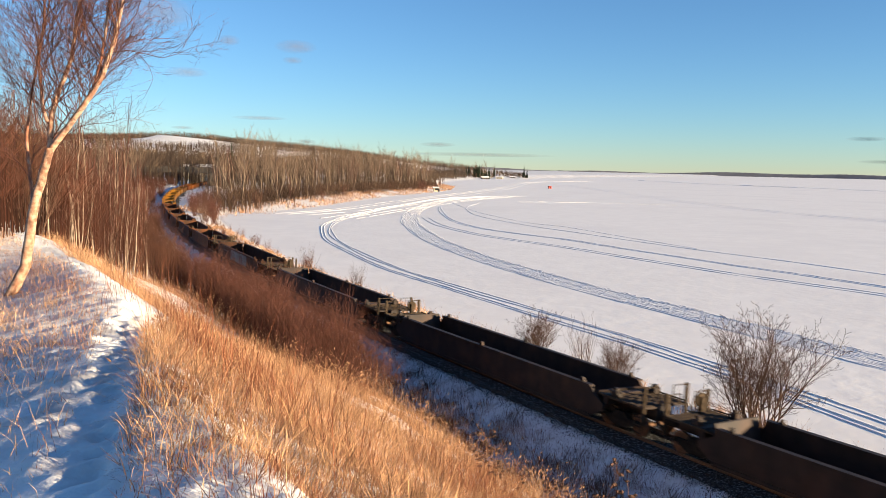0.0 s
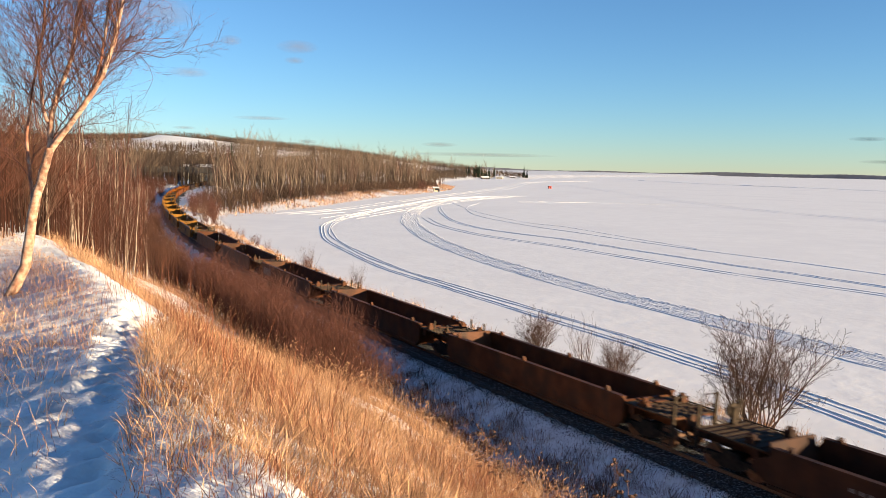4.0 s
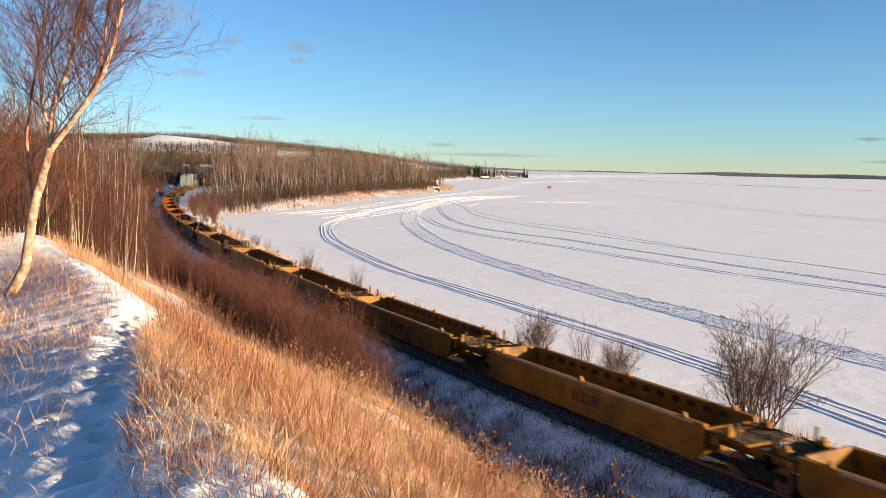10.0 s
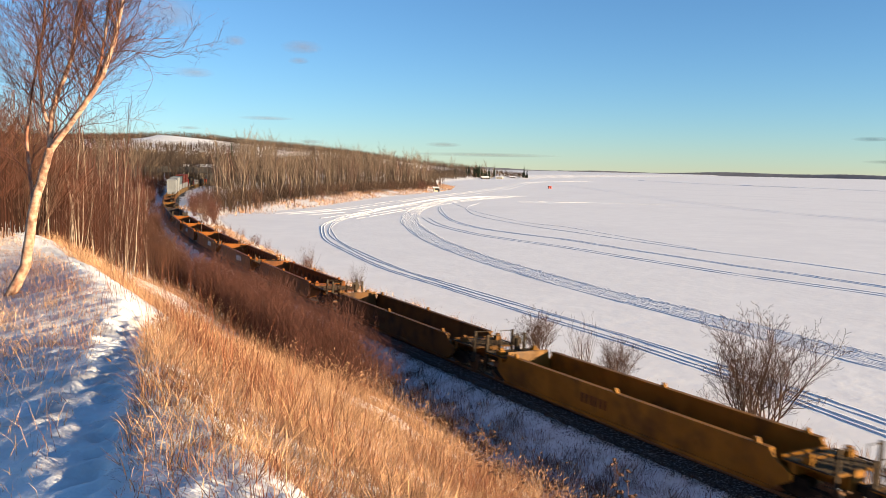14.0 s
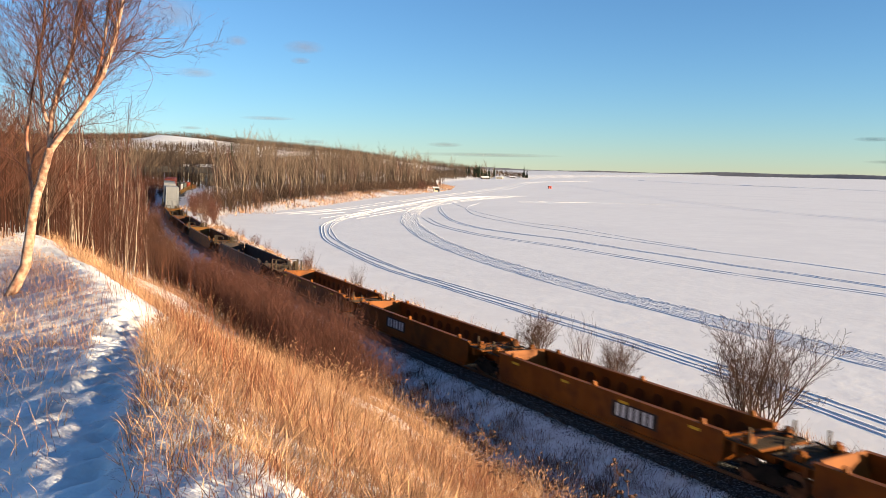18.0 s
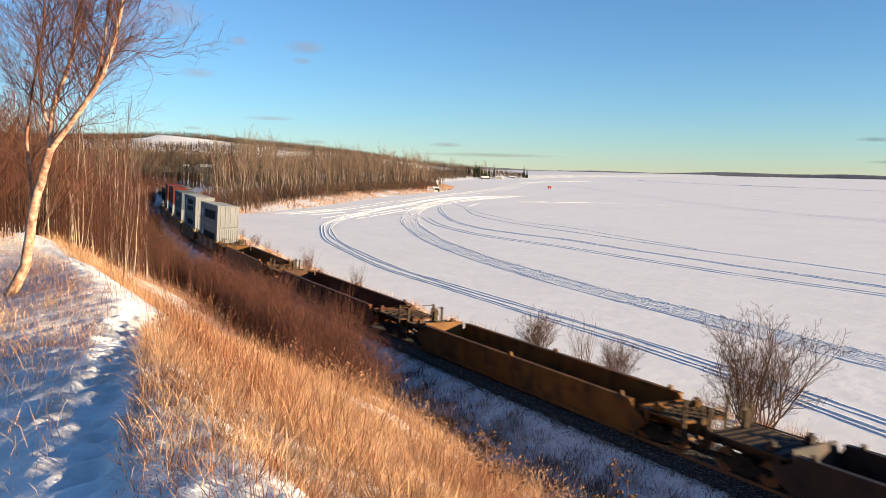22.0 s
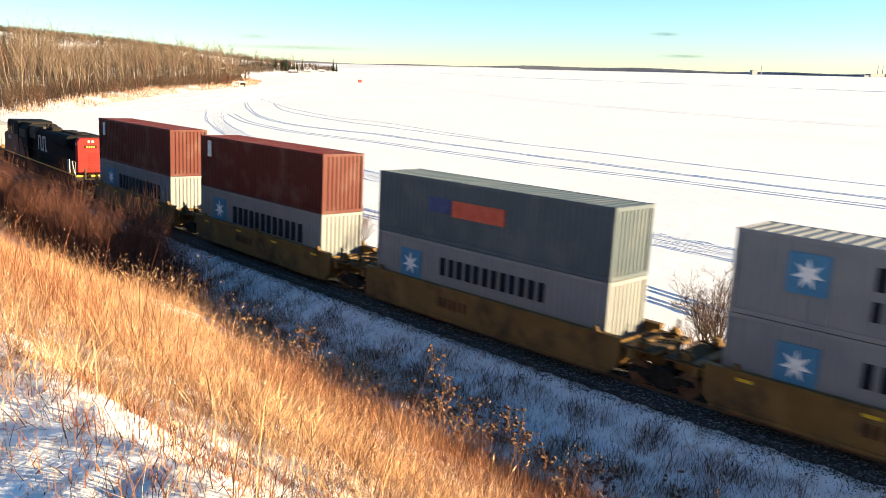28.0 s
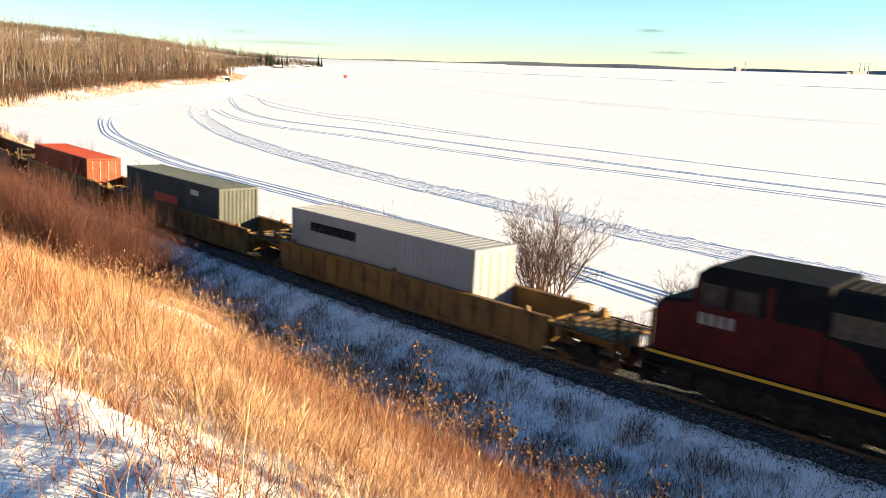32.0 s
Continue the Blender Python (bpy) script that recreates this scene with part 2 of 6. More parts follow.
lake = link("lake", [(-1200, -800, 0), (4800, -800, 0), (4800, 4850, 0), (-1200, 4850, 0)], [(0, 1, 2, 3)], M_ICE)
tagged(lake, "frozen lake under wind-packed white snow", "lake", kind="structure")


class Mesh:
    """Collects boxes, tubes, plates and prisms for one mesh."""

    def __init__(self):
        self.v, self.f = [], []

    def add(self, verts, faces):
        k = len(self.v)
        self.v += [tuple(p) for p in verts]
        self.f += [tuple(i + k for i in q) for q in faces]
        return self

    def box(self, x0, x1, y0, y1, z0, z1, m=None):
        v = [(x, y, z) for z in (z0, z1) for y in (y0, y1) for x in (x0, x1)]
        if m is not None:
            v = [tuple(m @ Vector(p)) for p in v]
        return self.add(v, [(0, 2, 3, 1), (4, 5, 7, 6), (0, 1, 5, 4), (2, 6, 7, 3), (0, 4, 6, 2), (1, 3, 7, 5)])

    def prism(self, outline, y0, y1):
        """An outline of (x, z), run from y0 to y1."""
        n = len(outline)
        v = [(x, y0, z) for x, z in outline] + [(x, y1, z) for x, z in outline]
        f = [tuple(range(n)), tuple(range(2 * n - 1, n - 1, -1))]
        f += [(i, i + n, (i + 1) % n + n, (i + 1) % n) for i in range(n)]
        return self.add(v, f)

    def run(self, outline, x0, x1):
        """An outline of (y, z), run from x0 to x1."""
        n = len(outline)
        v = [(x0, y, z) for y, z in outline] + [(x1, y, z) for y, z in outline]
        f = [tuple(range(n - 1, -1, -1)), tuple(range(n, 2 * n))]
        f += [(i, (i + 1) % n, (i + 1) % n + n, i + n) for i in range(n)]
        return self.add(v, f)

    def tube(self, pts, radii, sides=5, cap=True):
        pts = [Vector(p) for p in pts]
        k0 = len(self.v)
        side = None
        for i, p in enumerate(pts):
            d = (pts[min(i + 1, len(pts) - 1)] - pts[max(i - 1, 0)])
            d = d.normalized() if d.length > 1e-9 else Vector((0, 0, 1))
            if side is None:
                side = d.cross(Vector((0.3, 0.2, 1)) if abs(d.z) < 0.9 else Vector((1, 0.1, 0))).normalized()
            else:
                side = (side - d * side.dot(d)).normalized()
            up = d.cross(side)
            r = radii[i] if isinstance(radii, (list, tuple)) else radii
            for j in range(sides):
                a = 2 * math.pi * j / sides
                self.v.append(tuple(p + (side * math.cos(a) + up * math.sin(a)) * r))
        for i in range(len(pts) - 1):
            for j in range(sides):
                a, b = k0 + i * sides + j, k0 + i * sides + (j + 1) % sides
                self.f.append((a, b, b + sides, a + sides))
        if cap:
            self.f.append(tuple(range(k0 + sides - 1, k0 - 1, -1)))
            self.f.append(tuple(range(k0 + (len(pts) - 1) * sides, k0 + len(pts) * sides)))
        return self

    def cyl(self, a, b, r, sides=12):
        return self.tube([a, b], r, sides)

    def link(self, name, mat, parent=None, label="", smooth=False):
        ob = link(name, self.v, self.f, mat, parent, smooth)
        if label:
            ob["label"] = label
        return ob


def bevelled(ob, w=0.02, seg=1):
    m = ob.modifiers.new("edge", "BEVEL")
    m.width, m.segments, m.limit_method = w, seg, "ANGLE"
    return ob


def empty(name):
    ob = new(name)
    ob.empty_display_size = 0.3
    return ob


# ---- the track: ballast, sleepers, rails ----
def sweep(profile, s0, s1, step):
    """A closed (n, z) profile along the line, n to the hill side."""
    v, f, k = [], [], len(profile)
    ss = np.arange(s0, s1 + step, step)
    for s in ss:
        x, y, th = rail(s)
        for n, z in profile:
            v.append((x + n * math.sin(th), y - n * math.cos(th), z))
    for i in range(len(ss) - 1):
        for j in range(k):
            a, b = i * k + j, i * k + (j + 1) % k
            f.append((a, a + k, b + k, b))
    return v, f


v, f = sweep([(2.1, 1.9), (1.62, 2.31), (.9, 2.40), (-.9, 2.33), (-1.85, 2.21), (-2.5, 1.98), (-2.5, 1.5), (2.5, 1.5)], -500, 120, 3)
ballast = tagged(link("ballast", v, f, M_BALLAST), "dark crushed-stone railway ballast dusted with snow", "ballast", kind="structure")
track = tagged(empty("railway_track"), "single railway track curving along the frozen shore", "railway track", kind="structure")
for off in (-0.75, 0.75):
    z = RAIL_Z + off * math.tan(radians(CANT))
    o = off
    v, f = sweep([(o - .036, z), (o - .036, z - .04), (o - .01, z - .05), (o - .01, z - .15), (o - .07, z - .165), (o - .07, z - .18), (o + .07, z - .18), (o + .07, z - .165),
                  (o + .01, z - .15), (o + .01, z - .05), (o + .036, z - .04), (o + .036, z)], -500, 120, 4)
    link("rail", v, f, M_RAIL, track)

# ---- the train ----
M_DARKCAR = material("dark_car_paint", (0.012, 0.007, 0.006), (0.028, 0.016, 0.012), 1.5, 0.65, c3=(0.045, 0.022, 0.014), scale3=0.9)
M_BROWNCAR = material("brown_car_paint", (0.065, 0.022, 0.009), (0.11, 0.040, 0.015), 1.2, 0.6, c3=(0.05, 0.025, 0.014), scale3=0.8, spec=0.12)
M_UMBERCAR = material("dark_brown_car_paint", (0.030, 0.013, 0.008), (0.055, 0.023, 0.012), 1.2, 0.65, c3=(0.024, 0.014, 0.010), scale3=0.8, spec=0.1)
M_YELLOWCAR = material("yellow_car_paint", (0.18, 0.075, 0.008), (0.24, 0.103, 0.012), 0.9, 0.55, c3=(0.10, 0.045, 0.010), scale3=0.7, spec=0.14)
M_ORANGECAR = material("orange_car_paint", (0.155, 0.045, 0.006), (0.21, 0.064, 0.008), 0.9, 0.55, c3=(0.09, 0.03, 0.008), scale3=0.7, spec=0.12)
M_OCHRECAR = material("ochre_car_paint", (0.095, 0.040, 0.010), (0.14, 0.060, 0.013), 0.9, 0.6, c3=(0.045, 0.024, 0.011), scale3=0.8, spec=0.12)
# orange car paint darkened by the shade of a recess
M_RECESS = material("recess_shade_paint", (0.075, 0.024, 0.006), (0.10, 0.034, 0.008), 2.0, 0.7, spec=0.1)
M_TANCAR = material("tan_car_paint", (0.14, 0.078, 0.026), (0.19, 0.108, 0.038), 0.9, 0.6, c3=(0.07, 0.042, 0.022), scale3=0.8, spec=0.12)
M_GEAR = material("black_running_gear", (0.010, 0.009, 0.008), (0.028, 0.022, 0.017), 5.0, 0.8, spec=0.1)
M_RUST = material("rusty_steel", (0.09, 0.045, 0.025), (0.17, 0.09, 0.05), 6.0, 0.7, metal=0.2)
M_GRATE = material("steel_grating", (0.028, 0.020, 0.013), (0.066, 0.046, 0.030), 6.0, 0.7, metal=0.1, spec=0.1)
M_WHITEPAINT = material("white_lettering", (0.62, 0.62, 0.60), (0.75, 0.75, 0.73), 5.0, 0.6)
M_BLACKPAINT = material("black_lettering", (0.006, 0.007, 0.011), (0.014, 0.015, 0.020), 5.0, 0.6, spec=0.08)


def bogie(parent, x):
    """A freight truck of two axles at x."""
    t = Mesh()
    for y in (-0.98, 0.98):
        t.prism([(x - 1.15, .48), (x - 1.05, .62), (x - .45, .62), (x - .3, .82), (x + .3, .82), (x + .45, .62), (x + 1.05, .62), (x + 1.15, .48), (x + .7, .38), (x + .35, .22), (x - .35, .22), (x - .7, .38)],
                y - .09, y + .09)
    t.box(x - .22, x + .22, -1.0, 1.0, .42, .74)
    tr = t.link("truck", M_GEAR, parent, "black cast-steel two-axle truck")
    for ax in (x - .89, x + .89):
        w = Mesh()
        w.cyl((ax, -1.1, .42), (ax, 1.1, .42), .08, 8)
        for y in (-.75, .75):
            w.cyl((ax, y - .065, .42), (ax, y + .065, .42), .42, 20)
            w.cyl((ax, y - .085 if y > 0 else y + .06, .42), (ax, y - .06 if y > 0 else y + .085, .42), .45, 20)
        w.link("wheelset", M_RUST, tr)
    return tr


def well_unit(length, well, mat, front, back, style="smooth", top=1.5, seed=0, square=False):
    """One unit of a well wagon. x forward, y to the lake, z from the rail's top. front, back: 'coupler' or 'joint'."""
    rg = random.Random(seed)
    car = empty("well_car")
    a, b = well / 2, length / 2
    drop = 0.95
    xc = 0.9 * ((back == "coupler") - (front == "coupler"))
    for sgn in (-1, 1):
        y0, y1 = sgn * 1.30, sgn * 1.42
        p = Mesh()
        p.prism([(-a - .5, 1.0), (-a - .5, top), (a + .5, top), (a + .5, 1.0), (a + .5, .6), (a + .2, .30), (-a - .2, .30), (-a - .5, .6)] if square else
                [(-a - .9, drop), (-a - .25, top - .25), (-a - .1, top), (a + .1, top), (a + .25, top - .25), (a + .9, drop), (a + .9, .72), (a + .2, .30), (-a - .2, .30), (-a - .9, .72)],
                min(y0, y1), max(y0, y1))
        side = p.link("side_panel", mat, car)
        side.location.x = xc
        c = Mesh()
        c.box(-a - (.5 if square else .1), a + (.5 if square else .1), min(sgn * 1.24, sgn * 1.5), max(sgn * 1.24, sgn * 1.5), top + .003, top + .09)
        c.link("top_chord", mat, side)
        c = Mesh()
        c.box(-a - .2, a + .2, min(sgn * 1.2, sgn * 1.48), max(sgn * 1.2, sgn * 1.48), .24, .36)
        c.link("bottom_chord", mat, side)
        if style in ("ribs", "ribs_in"):
            k = int(well / 0.95)
            for i in range(k + 1):
                x = -a + .25 + i * (well - .5) / k
                r = Mesh()
                r.box(x - .05, x + .05, *sorted((sgn * 1.423, sgn * 1.49)), .37, top - .002)
                r.link("rib", mat, side)
        # thin raised pieces; a darker colour paints the shade of recesses
        if style in ("holes", "windows"):
            k = 11 if style == "holes" else 14
            for i in range(k):
                x = -a + .9 + i * (well - 1.8) / (k - 1)
                r = Mesh()
                if style == "holes":
                    r.cyl((x, sgn * 1.297, .98), (x, sgn * 1.262, .98), .27, 14)
                else:
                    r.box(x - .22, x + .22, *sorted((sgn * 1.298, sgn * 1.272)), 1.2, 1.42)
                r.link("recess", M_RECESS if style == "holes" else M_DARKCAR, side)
        # corner guides that stand up on the chord
        for x in (-a + .5, a - .5, 0.0):
            if rg.random() < .85:
                g = Mesh()
                g.prism([(x - .13, top + .092), (x + .13, top + .092), (x + .05, top + .27), (x - .05, top + .27)], *sorted((sgn * 1.30, sgn * 1.44)))
                g.link("corner_guide", mat, side)
    fl = Mesh()
    k = 7
    for i in range(k):
        x = -a + .3 + i * (well - .6) / (k - 1)
        fl.box(x - .2, x + .2, -1.2, 1.2, .26, .33)
    fl.box(-a, a, -.25, .25, .255, .335).box(-a, a, -1.2, -.95, .255, .325).box(-a, a, .95, 1.2, .255, .325)
    fl.link("floor_frame", M_RUST, car).location.x = xc
    for e, kind in ((1, front), (-1, back)):
        xw, xe = xc + e * a, e * (b - (0.55 if kind == "coupler" else 0.18))
        # sloped bulkhead that closes the well
        p = Mesh()
        p.prism([(xw - e * .04, .3), (xw + e * .06, .3), (xw + e * .42, 1.66 if e < 0 else 1.4), (xw + e * .34, 1.66 if e < 0 else 1.4)], -1.22, 1.22)
        p.link("bulkhead", mat, car)
        d = Mesh()
        lo, hi = sorted((xw + e * .44, xe))
        d.box(lo, hi, -1.25, 1.25, 1.24, 1.32)
        d.box(lo, hi, -.4, .4, .72, 1.24)
        d.box(min(xw + e * .74, xw + e * .98), max(xw + e * .74, xw + e * .98), -1.29, 1.29, .95, 1.38)
        deck = d.link("end_platform", mat, car)
        g = Mesh()
        for i in range(9):
            x = lo + .1 + i * (hi - lo - .2) / 8
            g.box(x - .03, x + .03, -1.35, 1.35, 1.325, 1.355)
        g.box(lo + .1, hi - .1, -1.36, -1.3, 1.323, 1.37).box(lo + .1, hi - .1, 1.3, 1.36, 1.323, 1.37)
        g.link("grating", M_GRATE, deck)
        for y in (-1.05, 1.05):
            bx = xw + e * rg.uniform(1.15, 1.3)
            q = Mesh()
            q.box(bx - .16, bx + .16, y - .16, y + .16, 1.36, 1.58).box(bx - .09, bx + .09, y - .09, y + .09, 1.58, 1.7)
            q.link("pedestal", mat, deck)
        if kind == "coupler":
            for y in (-1.15, 1.15):
                s = Mesh()
                s.box(xe - .06, xe + .06, y - .06, y + .06, .6, 2.15)
                s.link("post", M_GRATE, deck)
            if e < 0:
                w = Mesh()
                w.cyl((xe + .1, .55, 1.82), (xe + .2, .55, 1.82), .28, 16)
                w.box(xe + .12, xe + .32, .45, .65, 1.33, 1.95)
                w.link("brake_wheel", M_GRATE, deck)
            for q in (-1, 1):
                Mesh().tube([(xe, q * 1.15, 2.1), (xe, q * .4, 2.1), (xe, q * .35, 1.34)], .025, 5).link("handrail", M_GRATE, deck)
                st, y = Mesh(), q * 1.38
                for z in (.35, .65, .95):
                    st.box(xe - .25, xe + .15, y - .03, y + .03, z, z + .03)
                st.box(xe - .27, xe - .24, y - .03, y + .03, .33, 1.1).box(xe + .14, xe + .17, y - .03, y + .03, .33, 1.1)
                st.link("ladder", M_GRATE, deck)
            cp = Mesh()
            cp.box(*sorted((xe, e * (b - .16))), -.12, .12, .72, .92).box(*sorted((e * (b - .3), e * (b - .004))), -.2, .2, .66, .98)
            cp.link("coupler", M_GEAR, car)
            bogie(car, e * (b - 1.95))
        else:
            cp = Mesh()
            cp.box(*sorted((xe, e * (b - .004))), -.3, .3, .6, .95)
            cp.link("articulation", M_GEAR, car)
            if e < 0:
                bogie(car, e * b)
            for y in (-1.2, 1.2):
                Mesh().box(xe - e * .5 - .04, xe - e * .5 + .04, y - .04, y + .04, 1.36, 1.95).link("post", M_GRATE, deck)
            hs = Mesh()
            hs.tube([(xe, .7, 1.4), (xe - e * .3, .75, 1.56), (xe - e * .9, .8, 1.42)], .04, 6)
            hs.link("air_hose", M_GEAR, deck)
    return car


# front joint, back joint (metres along the train), well, paint, ends, style, label
J, C = "joint", "coupler"
TRAIN = [
    (501.0, 478.0, 16.6, M_DARKCAR, C, C, "smooth", "dark grimy empty well wagon, nearly black"),
    (478.0, 454.5, 16.6, M_DARKCAR, C, C, "smooth", "dark grimy empty well wagon, nearly black"),
    (454.5, 430.0, 16.6, M_DARKCAR, C, C, "smooth", "dark brown empty well wagon with high sides"),
    (430.0, 405.5, 16.6, M_UMBERCAR, C, C, "smooth", "dark brown empty well wagon with pale blue spray paint"),
    (405.5, 388.0, 12.4, M_BROWNCAR, C, J, "smooth", "rust-brown empty well wagon unit"),
    (388.0, 370.5, 12.4, M_BROWNCAR, J, J, "smooth", "rust-brown empty well wagon unit"),
    (370.5, 352.0, 12.4, M_BROWNCAR, J, J, "smooth", "rust-brown empty well wagon unit"),
    (352.0, 334.5, 12.4, M_BROWNCAR, J, J, "smooth", "rust-brown empty well wagon unit with worn paint"),
    (334.5, 316.5, 12.4, M_BROWNCAR, J, C, "smooth", "rust-brown empty well wagon unit"),
    (316.5, 297.5, 12.6, M_YELLOWCAR, C, J, "windows", "yellow empty well wagon unit with bright top edge"),
    (297.5, 280.3, 12.4, M_YELLOWCAR, J, J, "windows", "yellow empty well wagon unit with bright top edge"),
    (280.3, 263.0, 12.4, M_YELLOWCAR, J, J, "windows", "yellow empty well wagon unit with bright top edge"),
    (263.0, 246.0, 12.4, M_YELLOWCAR, J, J, "windows", "yellow empty well wagon unit with bright top edge"),
    (246.0, 227.0, 12.6, M_YELLOWCAR, J, C, "windows", "yellow empty well wagon unit with bright top edge"),
    (227.0, 207.0, 14.4, M_YELLOWCAR, C, C, "smooth", "yellow empty single well wagon"),
    (207.0, 186.5, 14.4, M_OCHRECAR, C, C, "smooth", "ochre empty single well wagon with dark inside"),
    (186.5, 167.0, 12.6, M_ORANGECAR, C, J, "holes", "orange empty well wagon unit with round recesses inside"),
    (167.0, 150.0, 12.4, M_ORANGECAR, J, J, "holes", "orange empty well wagon unit with round recesses inside"),
    (150.0, 133.5, 12.4, M_ORANGECAR, J, J, "holes", "orange empty well wagon unit with round recesses inside"),
    (133.5, 117.7, 12.2, M_ORANGECAR, J, J, "holes", "orange empty well wagon unit with round recesses inside"),
    (117.7, 98.5, 12.6, M_ORANGECAR, J, C, "holes", "orange empty well wagon unit with round recesses inside"),
    (98.5, 73.0, 17.0, M_DARKCAR, C, C, "smooth", "black-brown empty well wagon with long high sides"),
    (73.0, 50.5, 16.2, M_OCHRECAR, C, C, "smooth", "dull ochre empty well wagon"),
    (50.5, 24.0, 17.4, M_BROWNCAR, C, C, "ribs", "brown empty well wagon with ribbed sides"),
    (24.0, 3.4, 14.6, M_OCHRECAR, C, C, "smooth", "ochre empty well wagon with snow on its floor"),
    (3.4, -14.6, 12.6, M_OCHRECAR, C, J, "smooth", "ochre well wagon unit covered in spray paint"),
    (-14.6, -31.3, 12.4, M_TANCAR, J, J, "smooth", "ochre well wagon unit loaded with two containers"),
    (-31.3, -47.5, 12.4, M_TANCAR, J, J, "smooth", "ochre well wagon unit loaded with two containers"),
    (-47.5, -63.6, 12.4, M_TANCAR, J, J, "smooth", "ochre well wagon unit loaded with two containers"),
    (-63.6, -82.2, 12.6, M_TANCAR, J, C, "smooth", "ochre well wagon unit loaded with two containers"),
    (-105.8, -127.2, 15.6, M_TANCAR, C, J, "ribs", "yellow rib-sided well wagon unit with one container"),
    (-127.2, -147.0, 15.6, M_TANCAR, J, J, "ribs", "yellow rib-sided well wagon unit with one container"),
    (-147.0, -168.4, 15.6, M_TANCAR, J, C, "ribs", "yellow rib-sided well wagon unit with one container"),
    (-168.4, -190.0, 15.6, M_OCHRECAR, C, C, "smooth", "ochre well wagon unit"),
]
MOVERS = []      # thing, front s, back s at T_REF
cars = []
for i, (uf, ub, well, mat, fr, bk, style, lab) in enumerate(TRAIN):
    car = well_unit(uf - ub, well, mat, fr, bk, style, seed=i, square=J in (fr, bk))
    tagged(car, lab, "well wagon", "train of well wagons")
    MOVERS.append((car, uf, ub, 0.0, 0.0))
    cars.append(car)

# ---- containers ----


def box_paint(name, c, dirt=(0.2, 0.17, 0.14)):
    return material(name, tuple(.88 * k for k in c), c, 0.8, 0.55, spec=0.14, c3=tuple(.8 * k + .2 * d for k, d in zip(c, dirt)), scale3=0.7)


M_BOXGREY = box_paint("grey_box_paint", (0.19, 0.197, 0.203))
M_BOXRED = box_paint("red_box_paint", (0.080, 0.014, 0.010))
M_BOXBLUE = box_paint("slate_box_paint", (0.07, 0.09, 0.105))
M_BOXGREEN = box_paint("green_grey_box_paint", (0.068, 0.074, 0.066))
M_BOXORANGE = box_paint("orange_red_box_paint", (0.26, 0.04, 0.015))
M_BOXWHITE = box_paint("pale_box_paint", (0.25, 0.255, 0.26))
M_STARBLUE = material("star_panel_blue", (0.05, 0.155, 0.26), (0.065, 0.185, 0.30), 3.0, 0.5, spec=0.1)
M_LOCKROD = material("lock_rod", (0.20, 0.18, 0.16), (0.32, 0.30, 0.27), 8.0, 0.5, metal=0.5)


